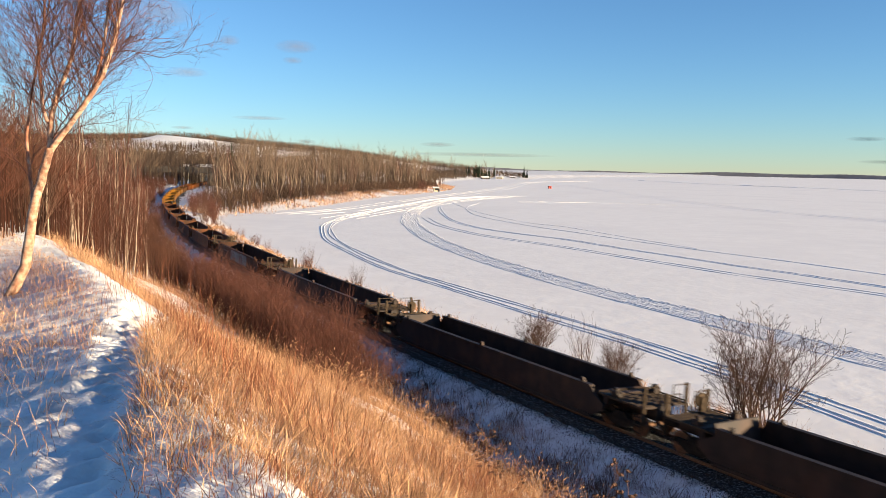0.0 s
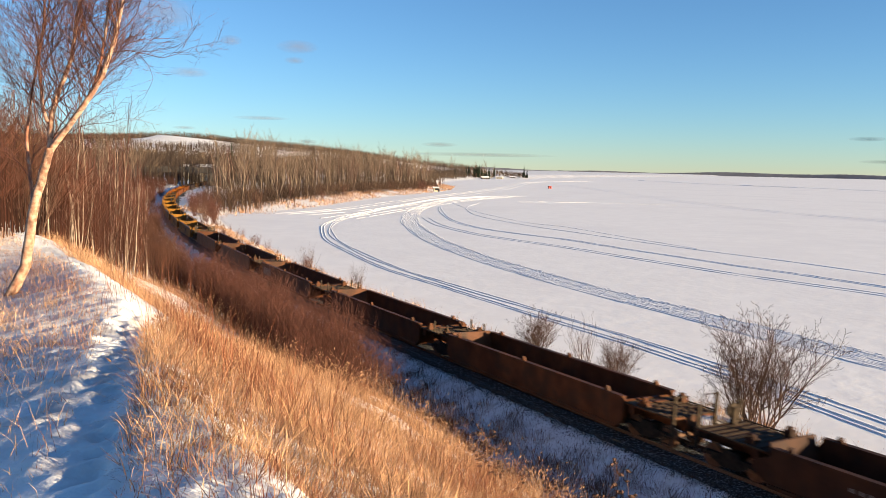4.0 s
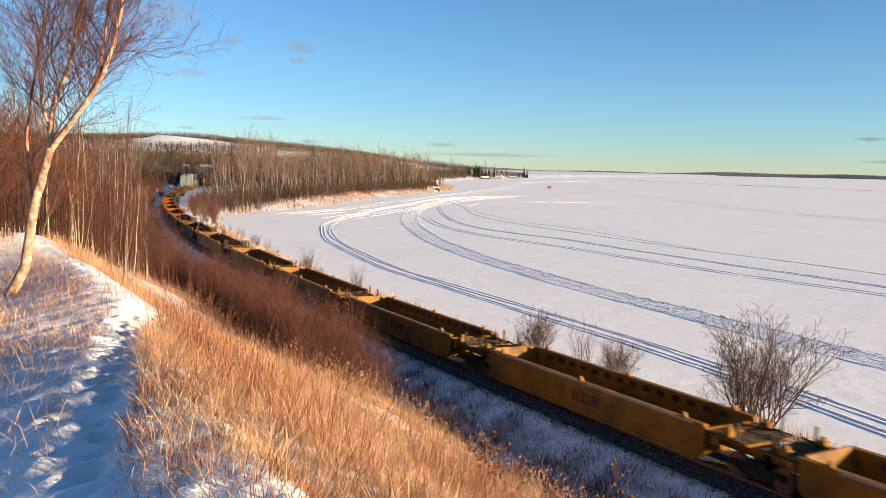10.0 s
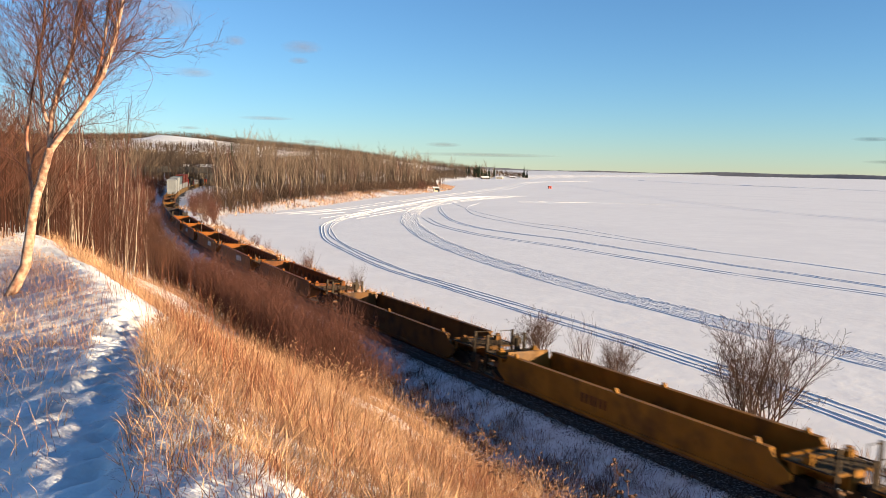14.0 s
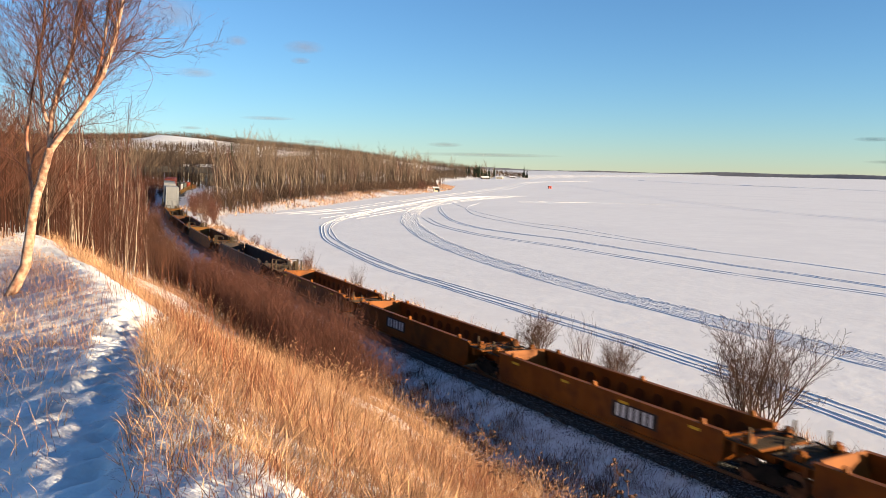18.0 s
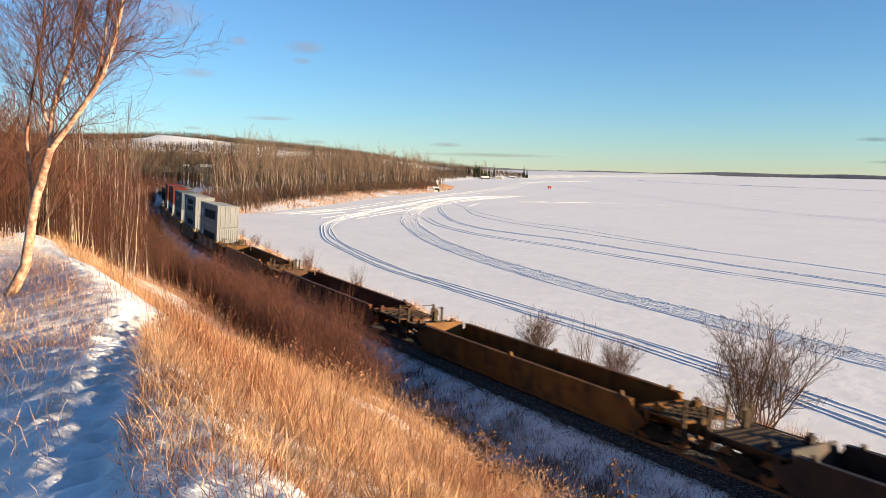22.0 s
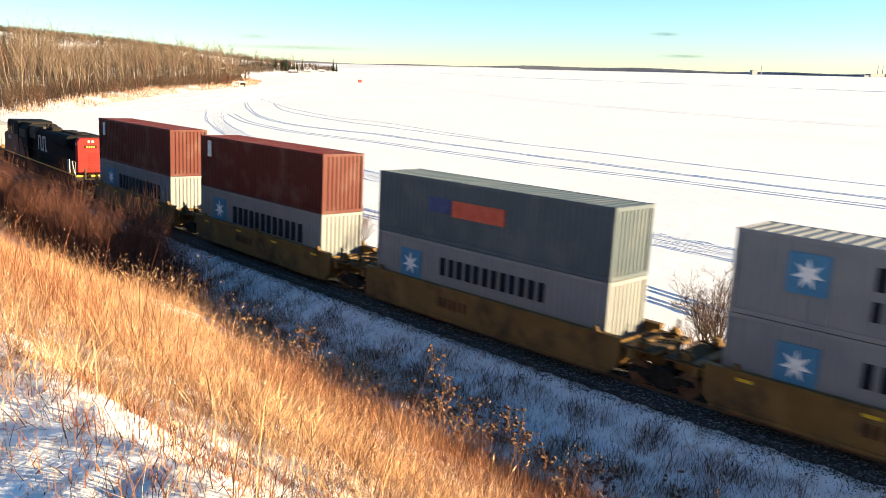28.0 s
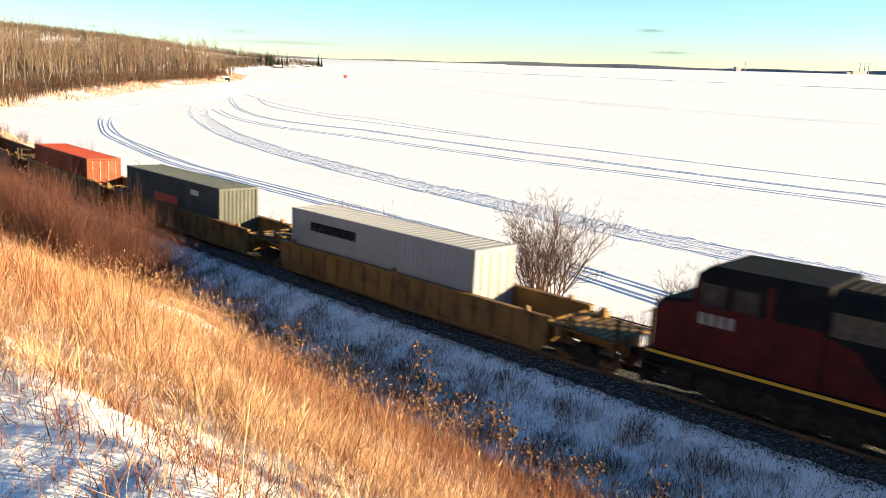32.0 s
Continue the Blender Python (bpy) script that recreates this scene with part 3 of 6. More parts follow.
def container(mat, high=2.59, fd=-1):
    """A 40-foot box; x forward, y to the lake, z from its floor. fd: -1 doors at the back, 1 at the front."""
    c = empty("shipping_container")
    a, w = 6.096, 1.219
    fr = Mesh()
    for x in (-a, a - .12):
        for y in (-w, w - .12):
            fr.box(x, x + .12, y, y + .12, .12, high - .12)
    for y in (-w, w - .09):
        fr.box(-a + .12, a - .12, y, y + .09, high - .13, high - .01).box(-a + .12, a - .12, y, y + .09, .01, .16)
    for x in (-a, a - .1):
        fr.box(x, x + .1, -w + .12, w - .12, high - .14, high - .01).box(x, x + .1, -w + .12, w - .12, .01, .16)
    fr.link("frame", mat, c)
    for x in (-a, a - .18):
        for y in (-w, w - .16):
            for z in (0, high - .12):
                k = Mesh()
                k.box(x - .004, x + .182, y - .004, y + .164, z, z + .12)
                k.link("corner_casting", mat, c)
    n = 44
    step = (2 * a - .3) / n
    for sgn in (-1, 1):
        m = Mesh()
        pts = []
        for i in range(n):
            x = -a + .15 + i * step
            pts += [(x, 0), (x + step * .36, 0), (x + step * .5, .036), (x + step * .86, .036)]
        pts.append((a - .15, 0))
        v = [(x, sgn * (w - .03 - d), z) for z in (.16, high - .13) for x, d in pts]
        k = len(pts)
        m.add(v, [(i, i + 1, i + 1 + k, i + k) if sgn < 0 else (i, i + k, i + 1 + k, i + 1) for i in range(k - 1)])
        m.link("side_wall", mat, c)
    n = 9
    step = (2 * w - .24) / n
    m = Mesh()
    pts = []
    for i in range(n):
        y = -w + .12 + i * step
        pts += [(y, 0), (y + step * .36, 0), (y + step * .5, .04), (y + step * .86, .04)]
    pts.append((w - .12, 0))
    k = len(pts)
    m.add([(-fd * (a - .03 - d), y, z) for z in (.16, high - .14) for y, d in pts], [(i, i + 1, i + 1 + k, i + k) if fd < 0 else (i, i + k, i + 1 + k, i + 1) for i in range(k - 1)])
    m.link("end_wall", mat, c)
    m = Mesh()
    n = 30
    step = (2 * a - .2) / n
    pts = []
    for i in range(n):
        x = -a + .1 + i * step
        pts += [(x, 0), (x + step * .4, 0), (x + step * .5, .032), (x + step * .9, .032)]
    pts.append((a - .1, 0))
    k = len(pts)
    m.add([(x, y, high - .035 + d) for y in (-w + .09, w - .09) for x, d in pts], [(i, i + 1, i + 1 + k, i + k) for i in range(k - 1)])
    m.link("roof", mat, c)
    fl = Mesh()
    fl.box(-a + .1, a - .1, -w + .1, w - .1, .05, .15)
    fl.link("floor", M_GEAR, c)
    for y0, y1 in ((-w + .12, -.01), (.01, w - .12)):
        d = Mesh()
        d.box(*sorted((fd * (a - .02), fd * (a - .08))), y0, y1, .18, high - .16)
        door = d.link("door", mat, c)
        for y in (y0 + .28, y1 - .28):
            q = Mesh()
            q.cyl((fd * (a + .005), y, .2), (fd * (a + .005), y, high - .2), .022, 6)
            q.link("lock_rod", M_LOCKROD, door)
    return c


def star(parent, x, z, s):
    """A pale blue square with a seven-pointed white star on the hill-side wall."""
    y = -1.219
    q = Mesh()
    q.box(x - s, x + s, y - .006, y + .028, z - s, z + s)
    sq = q.link("star_panel", M_STARBLUE, parent, "light blue square panel")
    pts = []
    for i in range(14):
        a = math.pi * i / 7 + math.pi / 2
        r = s * (.78 if i % 2 == 0 else .30)
        pts.append((x + r * math.cos(a), z + r * math.sin(a)))
    st = Mesh()
    st.add([(px, y - .012, pz) for px, pz in pts] + [(x, y - .02, z)], [(i, (i + 1) % 14, 14) for i in range(14)])
    st.link("star", M_WHITEPAINT, sq, "white seven-pointed star")


def strokes(x0, x1, z0, z1, y0, y1):
    """Two plain upright bars in place of one sign of a word."""
    s = (x1 - x0) * .36
    return Mesh().box(x0, x0 + s, y0, y1, z0, z1).box(x1 - s, x1, y0, y1, z0, z1)


def bars(parent, x, z, w, h, n, mat, name="lettering"):
    """A word that is only plain bars."""
    if n == 1:
        Mesh().box(x - w / 2, x + w / 2, -1.23, -1.185, z - h / 2, z + h / 2).link(name, mat, parent)
        return
    k = w / n
    for i in range(n):
        strokes(x - w / 2 + (i + .1) * k, x - w / 2 + (i + .9) * k, z - h / 2, z + h / 2, -1.23, -1.185).link(name, mat, parent)


FLOOR = 0.40


def load(i, mat, high, z0, lab, marks=(), centre=None, fd=-1):
    uf, ub = TRAIN[i][0], TRAIN[i][1]
    c = container(mat, high, fd)
    tagged(c, lab, "shipping container", "containers on the train")
    for mk in marks:
        kind, *a = mk
        if kind == "star":
            star(c, *a)
        elif kind == "word":
            x, z, w, h, n, mt = a
            bars(c, x, z, w, h, n, mt)
    MOVERS.append((c, uf, ub, z0, (centre if centre is not None else (uf + ub) / 2) - (uf + ub) / 2))
    return c


L_ = M_BLACKPAINT
grey_marks = (("star", -4.15, 1.45, .72), ("word", .9, 1.36, 7.6, 1.02, 6, L_))
load(25, M_BOXGREY, 2.59, FLOOR, "light grey steel container with a star panel, bottom of a stack", grey_marks, centre=-6.4)
load(25, M_BOXGREY, 2.59, FLOOR + 2.6, "light grey steel container with a star panel, top of a stack", grey_marks, centre=-6.4, fd=1)
sea = (("star", -3.9, 1.75, .62), ("word", 0.6, 1.95, 5.6, .72, 6, L_), ("word", 0.6, .85, 5.6, .62, 7, L_))
load(26, M_BOXGREY, 2.9, FLOOR, "light grey steel container with dark lettering, bottom of a stack", sea, centre=-23.1)
load(26, M_BOXGREY, 2.59, FLOOR + 2.91, "light grey steel container with two lines of dark lettering", (("star", -3.9, 1.55, .6), ("word", .6, 1.75, 5.6, .66, 6, L_), ("word", .6, .85, 5.6, .56, 7, L_)), centre=-23.1, fd=1)
load(27, M_BOXGREY, 2.9, FLOOR, "light grey steel container with dark lettering under a slate one", sea, centre=-39.5)
M_LOGORED = material("logo_red", (0.42, 0.06, 0.03), (0.5, 0.09, 0.05), 3.0, 0.6)
M_LOGOBLUE = material("logo_blue", (0.02, 0.04, 0.12), (0.04, 0.06, 0.16), 3.0, 0.6)
load(27, M_BOXBLUE, 2.59, FLOOR + 2.91, "weathered slate-grey steel container with a faded sign",
     (("word", -2.3, 1.55, 1.3, .62, 1, M_LOGOBLUE), ("word", -.2, 1.5, 2.8, .66, 1, M_LOGORED)), centre=-39.5)
sea2 = (("star", -3.9, 1.75, .66), ("word", 1.0, 1.7, 7.0, .92, 6, L_))
load(28, M_BOXGREY, 2.9, FLOOR, "light grey steel container with dark lettering under a red one", sea2, centre=-55.9)
load(28, M_BOXRED, 2.9, FLOOR + 2.91, "dark red steel container on top of a grey one", (("word", -5.1, 2.2, .35, .9, 1, M_WHITEPAINT),), centre=-55.9)
load(29, M_BOXGREY, 2.9, FLOOR, "light grey steel container with dark lettering under a red one", sea2, centre=-72.2)
load(29, M_BOXRED, 2.9, FLOOR + 2.91, "dark red steel container on top of a grey one", (("word", -5.1, 2.2, .35, .9, 1, M_WHITEPAINT),), centre=-72.2)
load(30, M_BOXWHITE, 2.9, FLOOR, "pale grey steel container with a small dark word, alone", (("word", -2.9, 2.2, 3.4, .42, 10, L_),), centre=-119.0, fd=1)
load(31, M_BOXGREEN, 2.9, FLOOR, "dark grey-green steel container, alone in its well", (("word", 3.2, 2.3, .9, .3, 4, M_WHITEPAINT), ("word", -.5, 1.5, 3.0, .5, 1, M_LOGORED)), centre=-138.2)
load(32, M_BOXORANGE, 2.59, FLOOR, "orange-red steel container, alone in its well", centre=-157.6, fd=1)

# marks on the wagons' hill side: plain blocks where there is painted writing
M_SPRAYBLUE = material("pale_blue_spray", (0.10, 0.20, 0.24), (0.18, 0.30, 0.34), 4.0, 0.7)
M_SPRAYGREY = material("pale_grey_spray", (0.16, 0.15, 0.14), (0.24, 0.22, 0.2), 4.0, 0.7)
M_SPRAYDARK = material("dark_spray", (0.02, 0.014, 0.012), (0.04, 0.025, 0.02), 4.0, 0.7)
M_SPRAYRED = material("red_spray", (0.16, 0.03, 0.03), (0.2, 0.05, 0.04), 4.0, 0.7)
M_REFLECT = material("yellow_reflector", (0.6, 0.36, 0.02), (0.65, 0.4, 0.03), 4.0, 0.5)


def wagon_blocks(car, x, z, w, h, n, mat, y=-1.42, hollow=True, name="painted_mark"):
    k = w / n
    for i in range(n):
        x0 = x - w / 2 + i * k
        if hollow:
            b = strokes(x0 + k * .14, x0 + k * .86, z - h / 2, z + h / 2, y - .012, y + .02)
        else:
            b = Mesh().box(x0 + k * .14, x0 + k * .5, y - .012, y + .02, z - h / 2, z + h / 2)
        b.link(name, mat, car)


for i, x in ((17, 1.9), (18, 2.4), (19, -1.7)):
    wagon_blocks(cars[i], x, .98, 2.2, .5, 3, M_WHITEPAINT)
    Mesh().box(x - 1.25, x + 1.25, -1.424, -1.41, .66, 1.3).link("dark_panel", M_SPRAYDARK, cars[i], "dark rectangular patch")
wagon_blocks(cars[16], -6.0, .9, 2.0, .8, 3, M_SPRAYDARK)
wagon_blocks(cars[20], -.6, .95, 2.6, .3, 5, M_SPRAYDARK, hollow=False)
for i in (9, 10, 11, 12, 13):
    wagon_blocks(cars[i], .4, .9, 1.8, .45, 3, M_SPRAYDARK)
for i in (14, 15, 26, 27, 28, 29):
    wagon_blocks(cars[i], -1.2, .92, 1.7, .4, 3, M_BROWNCAR)
wagon_blocks(cars[3], 1.2, .93, 7.2, 1.0, 7, M_SPRAYBLUE)
wagon_blocks(cars[3], -4.6, 1.1, 2.4, .12, 8, M_SPRAYGREY, hollow=False)
wagon_blocks(cars[6], -5.0, .95, 2.2, .6, 4, M_SPRAYGREY)
wagon_blocks(cars[21], 1.5, .95, 3.0, .6, 4, M_SPRAYDARK)
for x, w, m_ in ((-5.2, 2.0, M_SPRAYGREY), (-3.2, 1.6, M_SPRAYRED), (-1.3, 2.2, M_SPRAYGREY), (.8, 2.0, M_SPRAYDARK), (2.9, 2.1, M_SPRAYGREY), (5.0, 1.8, M_SPRAYDARK)):
    wagon_blocks(cars[25], x, .92, w, .85, 3, m_)
for i in (18, 20, 25, 26, 28, 29, 23):
    for x in (-5.4, -1.8, 1.8, 5.4):
        Mesh().box(x - .25, x + .25, -1.438, -1.42, 1.28, 1.38).link("reflector", M_REFLECT, cars[i], "yellow reflective strip")
for i in (9, 10, 11, 12, 13):
    Mesh().box(-TRAIN[i][2] / 2, TRAIN[i][2] / 2, -1.506, -1.5, 1.5, 1.585).link("edge_strip", M_LOCKROD, cars[i], "bright strip along the top edge")

# ---- the locomotive (long hood forward in the train's way) ----
M_LOCOBLACK = material("loco_black", (0.007, 0.0075, 0.008), (0.012, 0.012, 0.012), 1.5, 0.75, c3=(0.014, 0.012, 0.011), scale3=0.6, spec=0.03)
M_LOCORED = material("loco_red", (0.17, 0.009, 0.008), (0.23, 0.013, 0.010), 1.5, 0.5, spec=0.12)
# the loco red again, with the shaded side's darkness put into the colour
M_CABRED = material("shaded_cab_red", (0.034, 0.005, 0.006), (0.06, 0.0075, 0.0075), 1.5, 0.55, spec=0.1)
M_LOCOYELLOW = material("loco_yellow", (0.46, 0.24, 0.02), (0.55, 0.30, 0.03), 3.0, 0.5)
M_DULLWHITE = material("dull_white_paint", (0.30, 0.31, 0.32), (0.40, 0.41, 0.42), 3.0, 0.6)
M_GLASS = material("dark_glass", (0.012, 0.014, 0.017), (0.022, 0.025, 0.03), 3.0, 0.12, spec=0.2)
# tan of the intake; on the brake box it stands for sunlight
M_TANGRILLE = material("tan_sunlit_grille", (0.045, 0.037, 0.028), (0.08, 0.066, 0.05), 6.0, 0.8, spec=0.06)
loco = empty("locomotive")
tagged(loco, "black diesel locomotive with red ends and white initials", "locomotive", "train of well wagons")


def lpart(name, mat, build, parent=loco, label="", bev=0.0):
    m = Mesh()
    build(m)
    ob = m.link(name, mat, parent, label)
    return bevelled(ob, bev) if bev else ob


frame_ = lpart("frame", M_LOCOBLACK, lambda m: m.box(-11.0, 11.0, -1.5, 1.5, 1.15, 1.55), bev=.03)
for y in (-1.505, 1.505):
    lpart("stripe", M_LOCOYELLOW, lambda m: m.box(-10.95, 10.95, *sorted((y, y * 1.006)), 1.44, 1.54), frame_, "yellow sill stripe")
hood = lpart("hood", M_LOCOBLACK, lambda m: m.run([(-.98, 1.56), (.98, 1.56), (.98, 3.95), (.8, 4.2), (-.8, 4.2), (-.98, 3.95)], -5.6, 9.75), bev=.02)
lpart("hood_end", M_LOCORED, lambda m: m.run([(-1.02, 1.56), (1.02, 1.56), (1.02, 4.0), (.82, 4.3), (-.82, 4.3), (-1.02, 4.0)], 9.753, 10.3), loco, "bright red hood end", .05)
lpart("hood_flare", M_LOCOBLACK, lambda m: m.run([(-1.45, 3.6), (-1.0, 3.2), (1.0, 3.2), (1.45, 3.6), (1.45, 4.25), (1.2, 4.4), (-1.2, 4.4), (-1.45, 4.25)], 4.8, 9.1), hood, "", .02)
lpart("cab", M_LOCOBLACK, lambda m: m.prism([(-10.8, 1.56), (-5.61, 1.56), (-5.61, 4.6), (-9.1, 4.6), (-9.5, 4.3), (-9.6, 3.45), (-10.6, 3.3), (-10.8, 3.0)], -1.5, 1.5), loco, "", .05)
for y in (-1.503, 1.503):
    lo, hi = sorted((y, y * 1.004))
    lpart("cab_side_panel", M_CABRED, lambda m: m.prism([(-10.72, 1.6), (-5.63, 1.6), (-5.63, 3.34), (-9.5, 3.34), (-10.5, 3.22), (-10.72, 2.95)], lo, hi), loco, "red cab side with shade painted in")
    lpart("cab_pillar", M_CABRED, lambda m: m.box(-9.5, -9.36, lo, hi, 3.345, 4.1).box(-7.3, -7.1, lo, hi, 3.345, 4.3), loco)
    for x in (-8.9, -7.9):
        lpart("cab_window", M_GLASS, lambda m: m.box(x - .38, x + .38, lo - .02, hi + .02, 3.35, 4.05))
cabinet = lpart("equipment_cabinet", M_LOCOBLACK, lambda m: m.run([(-1.42, 1.56), (1.42, 1.56), (1.42, 4.1), (1.1, 4.5), (-1.1, 4.5), (-1.42, 4.1)], -5.6, -2.85), loco, "", .03)
for k in range(9):
    lpart("roof_slat", M_GEAR, lambda m: m.box(-5.4 + k * .27, -5.4 + k * .27 + .12, -.9, .9, 4.5, 4.56), cabinet)
for y in (-1.423, 1.423):
    lpart("cabinet_panel", M_CABRED, lambda m: m.prism([(-5.58, 1.6), (-3.5, 1.6), (-4.75, 2.95), (-5.58, 3.2)], *sorted((y * 1.013, y * 1.02))), cabinet, "red panel with a slanted edge, shade painted in")
    lpart("air_intake", M_TANGRILLE, lambda m: m.box(-5.5, -3.5, *sorted((y, y * 1.015)), 3.25, 3.95), cabinet)
    lpart("access_door", M_LOCOBLACK, lambda m: m.box(-5.3, -4.3, *sorted((y, y * 1.012)), 1.7, 3.1), cabinet)
# the tan paints in the sun that falls on the box's top
lpart("dynamic_brake_box", M_TANGRILLE, lambda m: m.run([(-1.2, 3.3), (1.2, 3.3), (1.2, 4.15), (.95, 4.38), (-.95, 4.38), (-1.2, 4.15)], -2.845, -1.2), loco, "", .03)
for k in range(12):
    if k not in (2, 3):
        for y in (-.983, .983):
            lpart("hood_door", M_LOCOBLACK, lambda m: m.box(-1.0 + k * .85, -1.0 + k * .85 + .8, *sorted((y, y * 1.008)), 1.75, 3.15), hood)
lpart("radiator_fan", M_GEAR, lambda m: [m.cyl((x, 0, 4.4), (x, 0, 4.5), .62, 18) for x in (4.9,)])
lpart("radiator_fan", M_GEAR, lambda m: [m.cyl((x, 0, 4.4), (x, 0, 4.5), .62, 18) for x in (6.4,)])
lpart("radiator_fan", M_GEAR, lambda m: [m.cyl((x, 0, 4.4), (x, 0, 4.5), .62, 18) for x in (7.8,)])
lpart("exhaust_outlet", M_GEAR, lambda m: m.box(.2, 1.3, -.35, .35, 4.2, 4.5))
lpart("air_horn", M_GEAR, lambda m: m.cyl((-.6, -.3, 4.55), (-.1, -.3, 4.6), .08, 8).cyl((-.6, .0, 4.55), (0, .0, 4.6), .08, 8).box(-.5, -.3, -.4, .1, 4.2, 4.5))
lpart("fuel_tank", M_LOCOBLACK, lambda m: m.run([(-1.42, 1.14), (-1.42, .5), (-1.0, .22), (1.0, .22), (1.42, .5), (1.42, 1.14)], -3.7, 3.7))
for x in (-6.6, 6.6):
    tk = lpart("truck", M_GEAR, lambda m: m.box(x - 2.2, x + 2.2, -.99, .99, .6, .9))
    for y in (-1.15, 1.15):
        lpart("side_frame", M_GEAR, lambda m: m.prism([(x - 2.7, .62), (x - 2.7, 1.05), (x - 2.3, 1.13), (x + 2.3, 1.13), (x + 2.7, 1.05), (x + 2.7, .62), (x + 2.2, .34), (x - 2.2, .34)], y - .15, y + .15), tk)
    for ax in (x - 1.85, x, x + 1.85):
        lpart("wheelset", M_GEAR, lambda m: m.cyl((ax, -1.1, .53), (ax, 1.1, .53), .1, 8).cyl((ax, -.82, .53), (ax, -.69, .53), .53, 20).cyl((ax, .69, .53), (ax, .82, .53), .53, 20), tk)
for e in (-1, 1):
    lpart("pilot", M_GEAR, lambda m: m.box(*sorted((e * 11.0, e * 11.15)), -1.45, 1.45, .35, 1.5), loco)
    lpart("step_well", M_GEAR, lambda m: m.box(*sorted((e * 9.4, e * 10.3)), -1.38, 1.38, .45, 1.14), loco)
    lpart("air_reservoir", M_GEAR, lambda m: m.cyl((e * 3.75, -1.2, .8), (e * 4.15, -1.2, .8), .3, 12).box(*sorted((e * 3.72, e * 4.2)), -.9, .9, .3, 1.12), loco)
    lpart("coupler", M_GEAR, lambda m: m.box(*sorted((e * 11.15, e * 11.75)), -.15, .15, .7, .95), loco)
    for y in (-1.35, 1.35):
        lpart("step", M_GEAR, lambda m: [m.box(*sorted((e * 10.35, e * 10.95)), *sorted((y, y * .85)), z, z + .04) for z in (.4, .7, 1.0)], loco)
        lpart("handrail", M_LOCKROD, lambda m: m.tube([(e * 10.3, y * 1.02, 1.56), (e * 10.3, y * 1.02, 2.55), (e * 10.95, y * 1.02, 2.5), (e * 10.95, y * 1.02, 1.5)], .022, 5), loco)
# the red end: louvres, number plate, lamps, white grab rails
for k in range(9):
    lpart("louvre", M_LOCORED, lambda m: m.prism([(10.302, 1.75 + k * .16), (10.345, 1.75 + k * .16), (10.302, 1.86 + k * .16)], -.15, .62), loco)
lpart("number_plate", M_GEAR, lambda m: m.box(10.302, 10.34, -.45, .45, 3.5, 3.72), loco)
for k in range(4):
    lpart("number_bar", M_LOCOYELLOW, lambda m: m.box(10.341, 10.348, -.32 + k * .17, -.22 + k * .17, 3.54, 3.68), loco)
for k in (-.14, .14):
    lpart("headlight", M_LOCKROD, lambda m: m.cyl((10.302, k, 4.02), (10.36, k, 4.02), .11, 12), loco)
lpart("end_sill_stripe", M_LOCOYELLOW, lambda m: m.box(11.152, 11.165, -1.4, 1.4, 1.36, 1.5), loco)
for y in (-1.03, 1.03):
    lpart("number_board", M_WHITEPAINT, lambda m: m.box(9.95, 10.2, *sorted((y, y * 1.01)), 3.7, 3.92), loco)
for y in (-1.46, 1.46):
    lpart("grab_rail", M_WHITEPAINT, lambda m: m.tube([(9.3, y, 1.3), (9.3, y, 2.55), (9.75, y, 2.6), (9.75, y, 1.5)], .028, 6), loco, "white-painted grab rail")
    lpart("grab_rail", M_WHITEPAINT, lambda m: m.tube([(11.1, y, .5), (11.1, y, 1.6), (10.4, y, 2.5)], .028, 6), loco, "white-painted grab rail")
for y in (-1.45, 1.45):
    lpart("handrail", M_GEAR, lambda m: m.tube([(-5.0, y, 2.5), (10.2, y, 2.5)], .02, 5), loco)
    for k in range(8):
        lpart("stanchion", M_GEAR, lambda m: m.tube([(-4.8 + k * 2.1, y, 1.55), (-4.8 + k * 2.1, y, 2.5)], .018, 5), loco)
# the railway's painted sign: one plain white ribbon, folded to and fro
for ribbon in ([(-.62, 2.5), (-.62, 3.6), (.1, 3.6), (.1, 2.5), (.8, 2.5), (.8, 3.6), (1.5, 3.6), (1.5, 2.5), (1.85, 2.5)],):
    m = Mesh()
    for a_, b_ in zip(ribbon, ribbon[1:]):
        d_ = Vector((b_[0] - a_[0], b_[1] - a_[1])).normalized() * .1
        m.add([(u_ - .15, y_, v_) for y_ in (-1.012, -.97) for u_, v_ in ((a_[0] - d_.x * .6 - d_.y, a_[1] - d_.y * .6 + d_.x), (a_[0] - d_.x * .6 + d_.y, a_[1] - d_.y * .6 - d_.x),
                                                                (b_[0] + d_.x * .6 + d_.y, b_[1] + d_.y * .6 - d_.x), (b_[0] + d_.x * .6 - d_.y, b_[1] + d_.y * .6 + d_.x))],
              [(0, 1, 2, 3), (7, 6, 5, 4), (0, 4, 5, 1), (1, 5, 6, 2), (2, 6, 7, 3), (3, 7, 4, 0)])
    m.link("painted_mark", M_DULLWHITE, hood, "white painted ribbon")
for k in range(4):
    lpart("number_bar", M_SPRAYGREY, lambda m: m.box(-9.3 + k * .3, -9.3 + k * .3 + .2, -1.522, -1.5, 2.75, 3.12), loco)
MOVERS.append((loco, -82.2, -105.8, 0.0, -0.15))


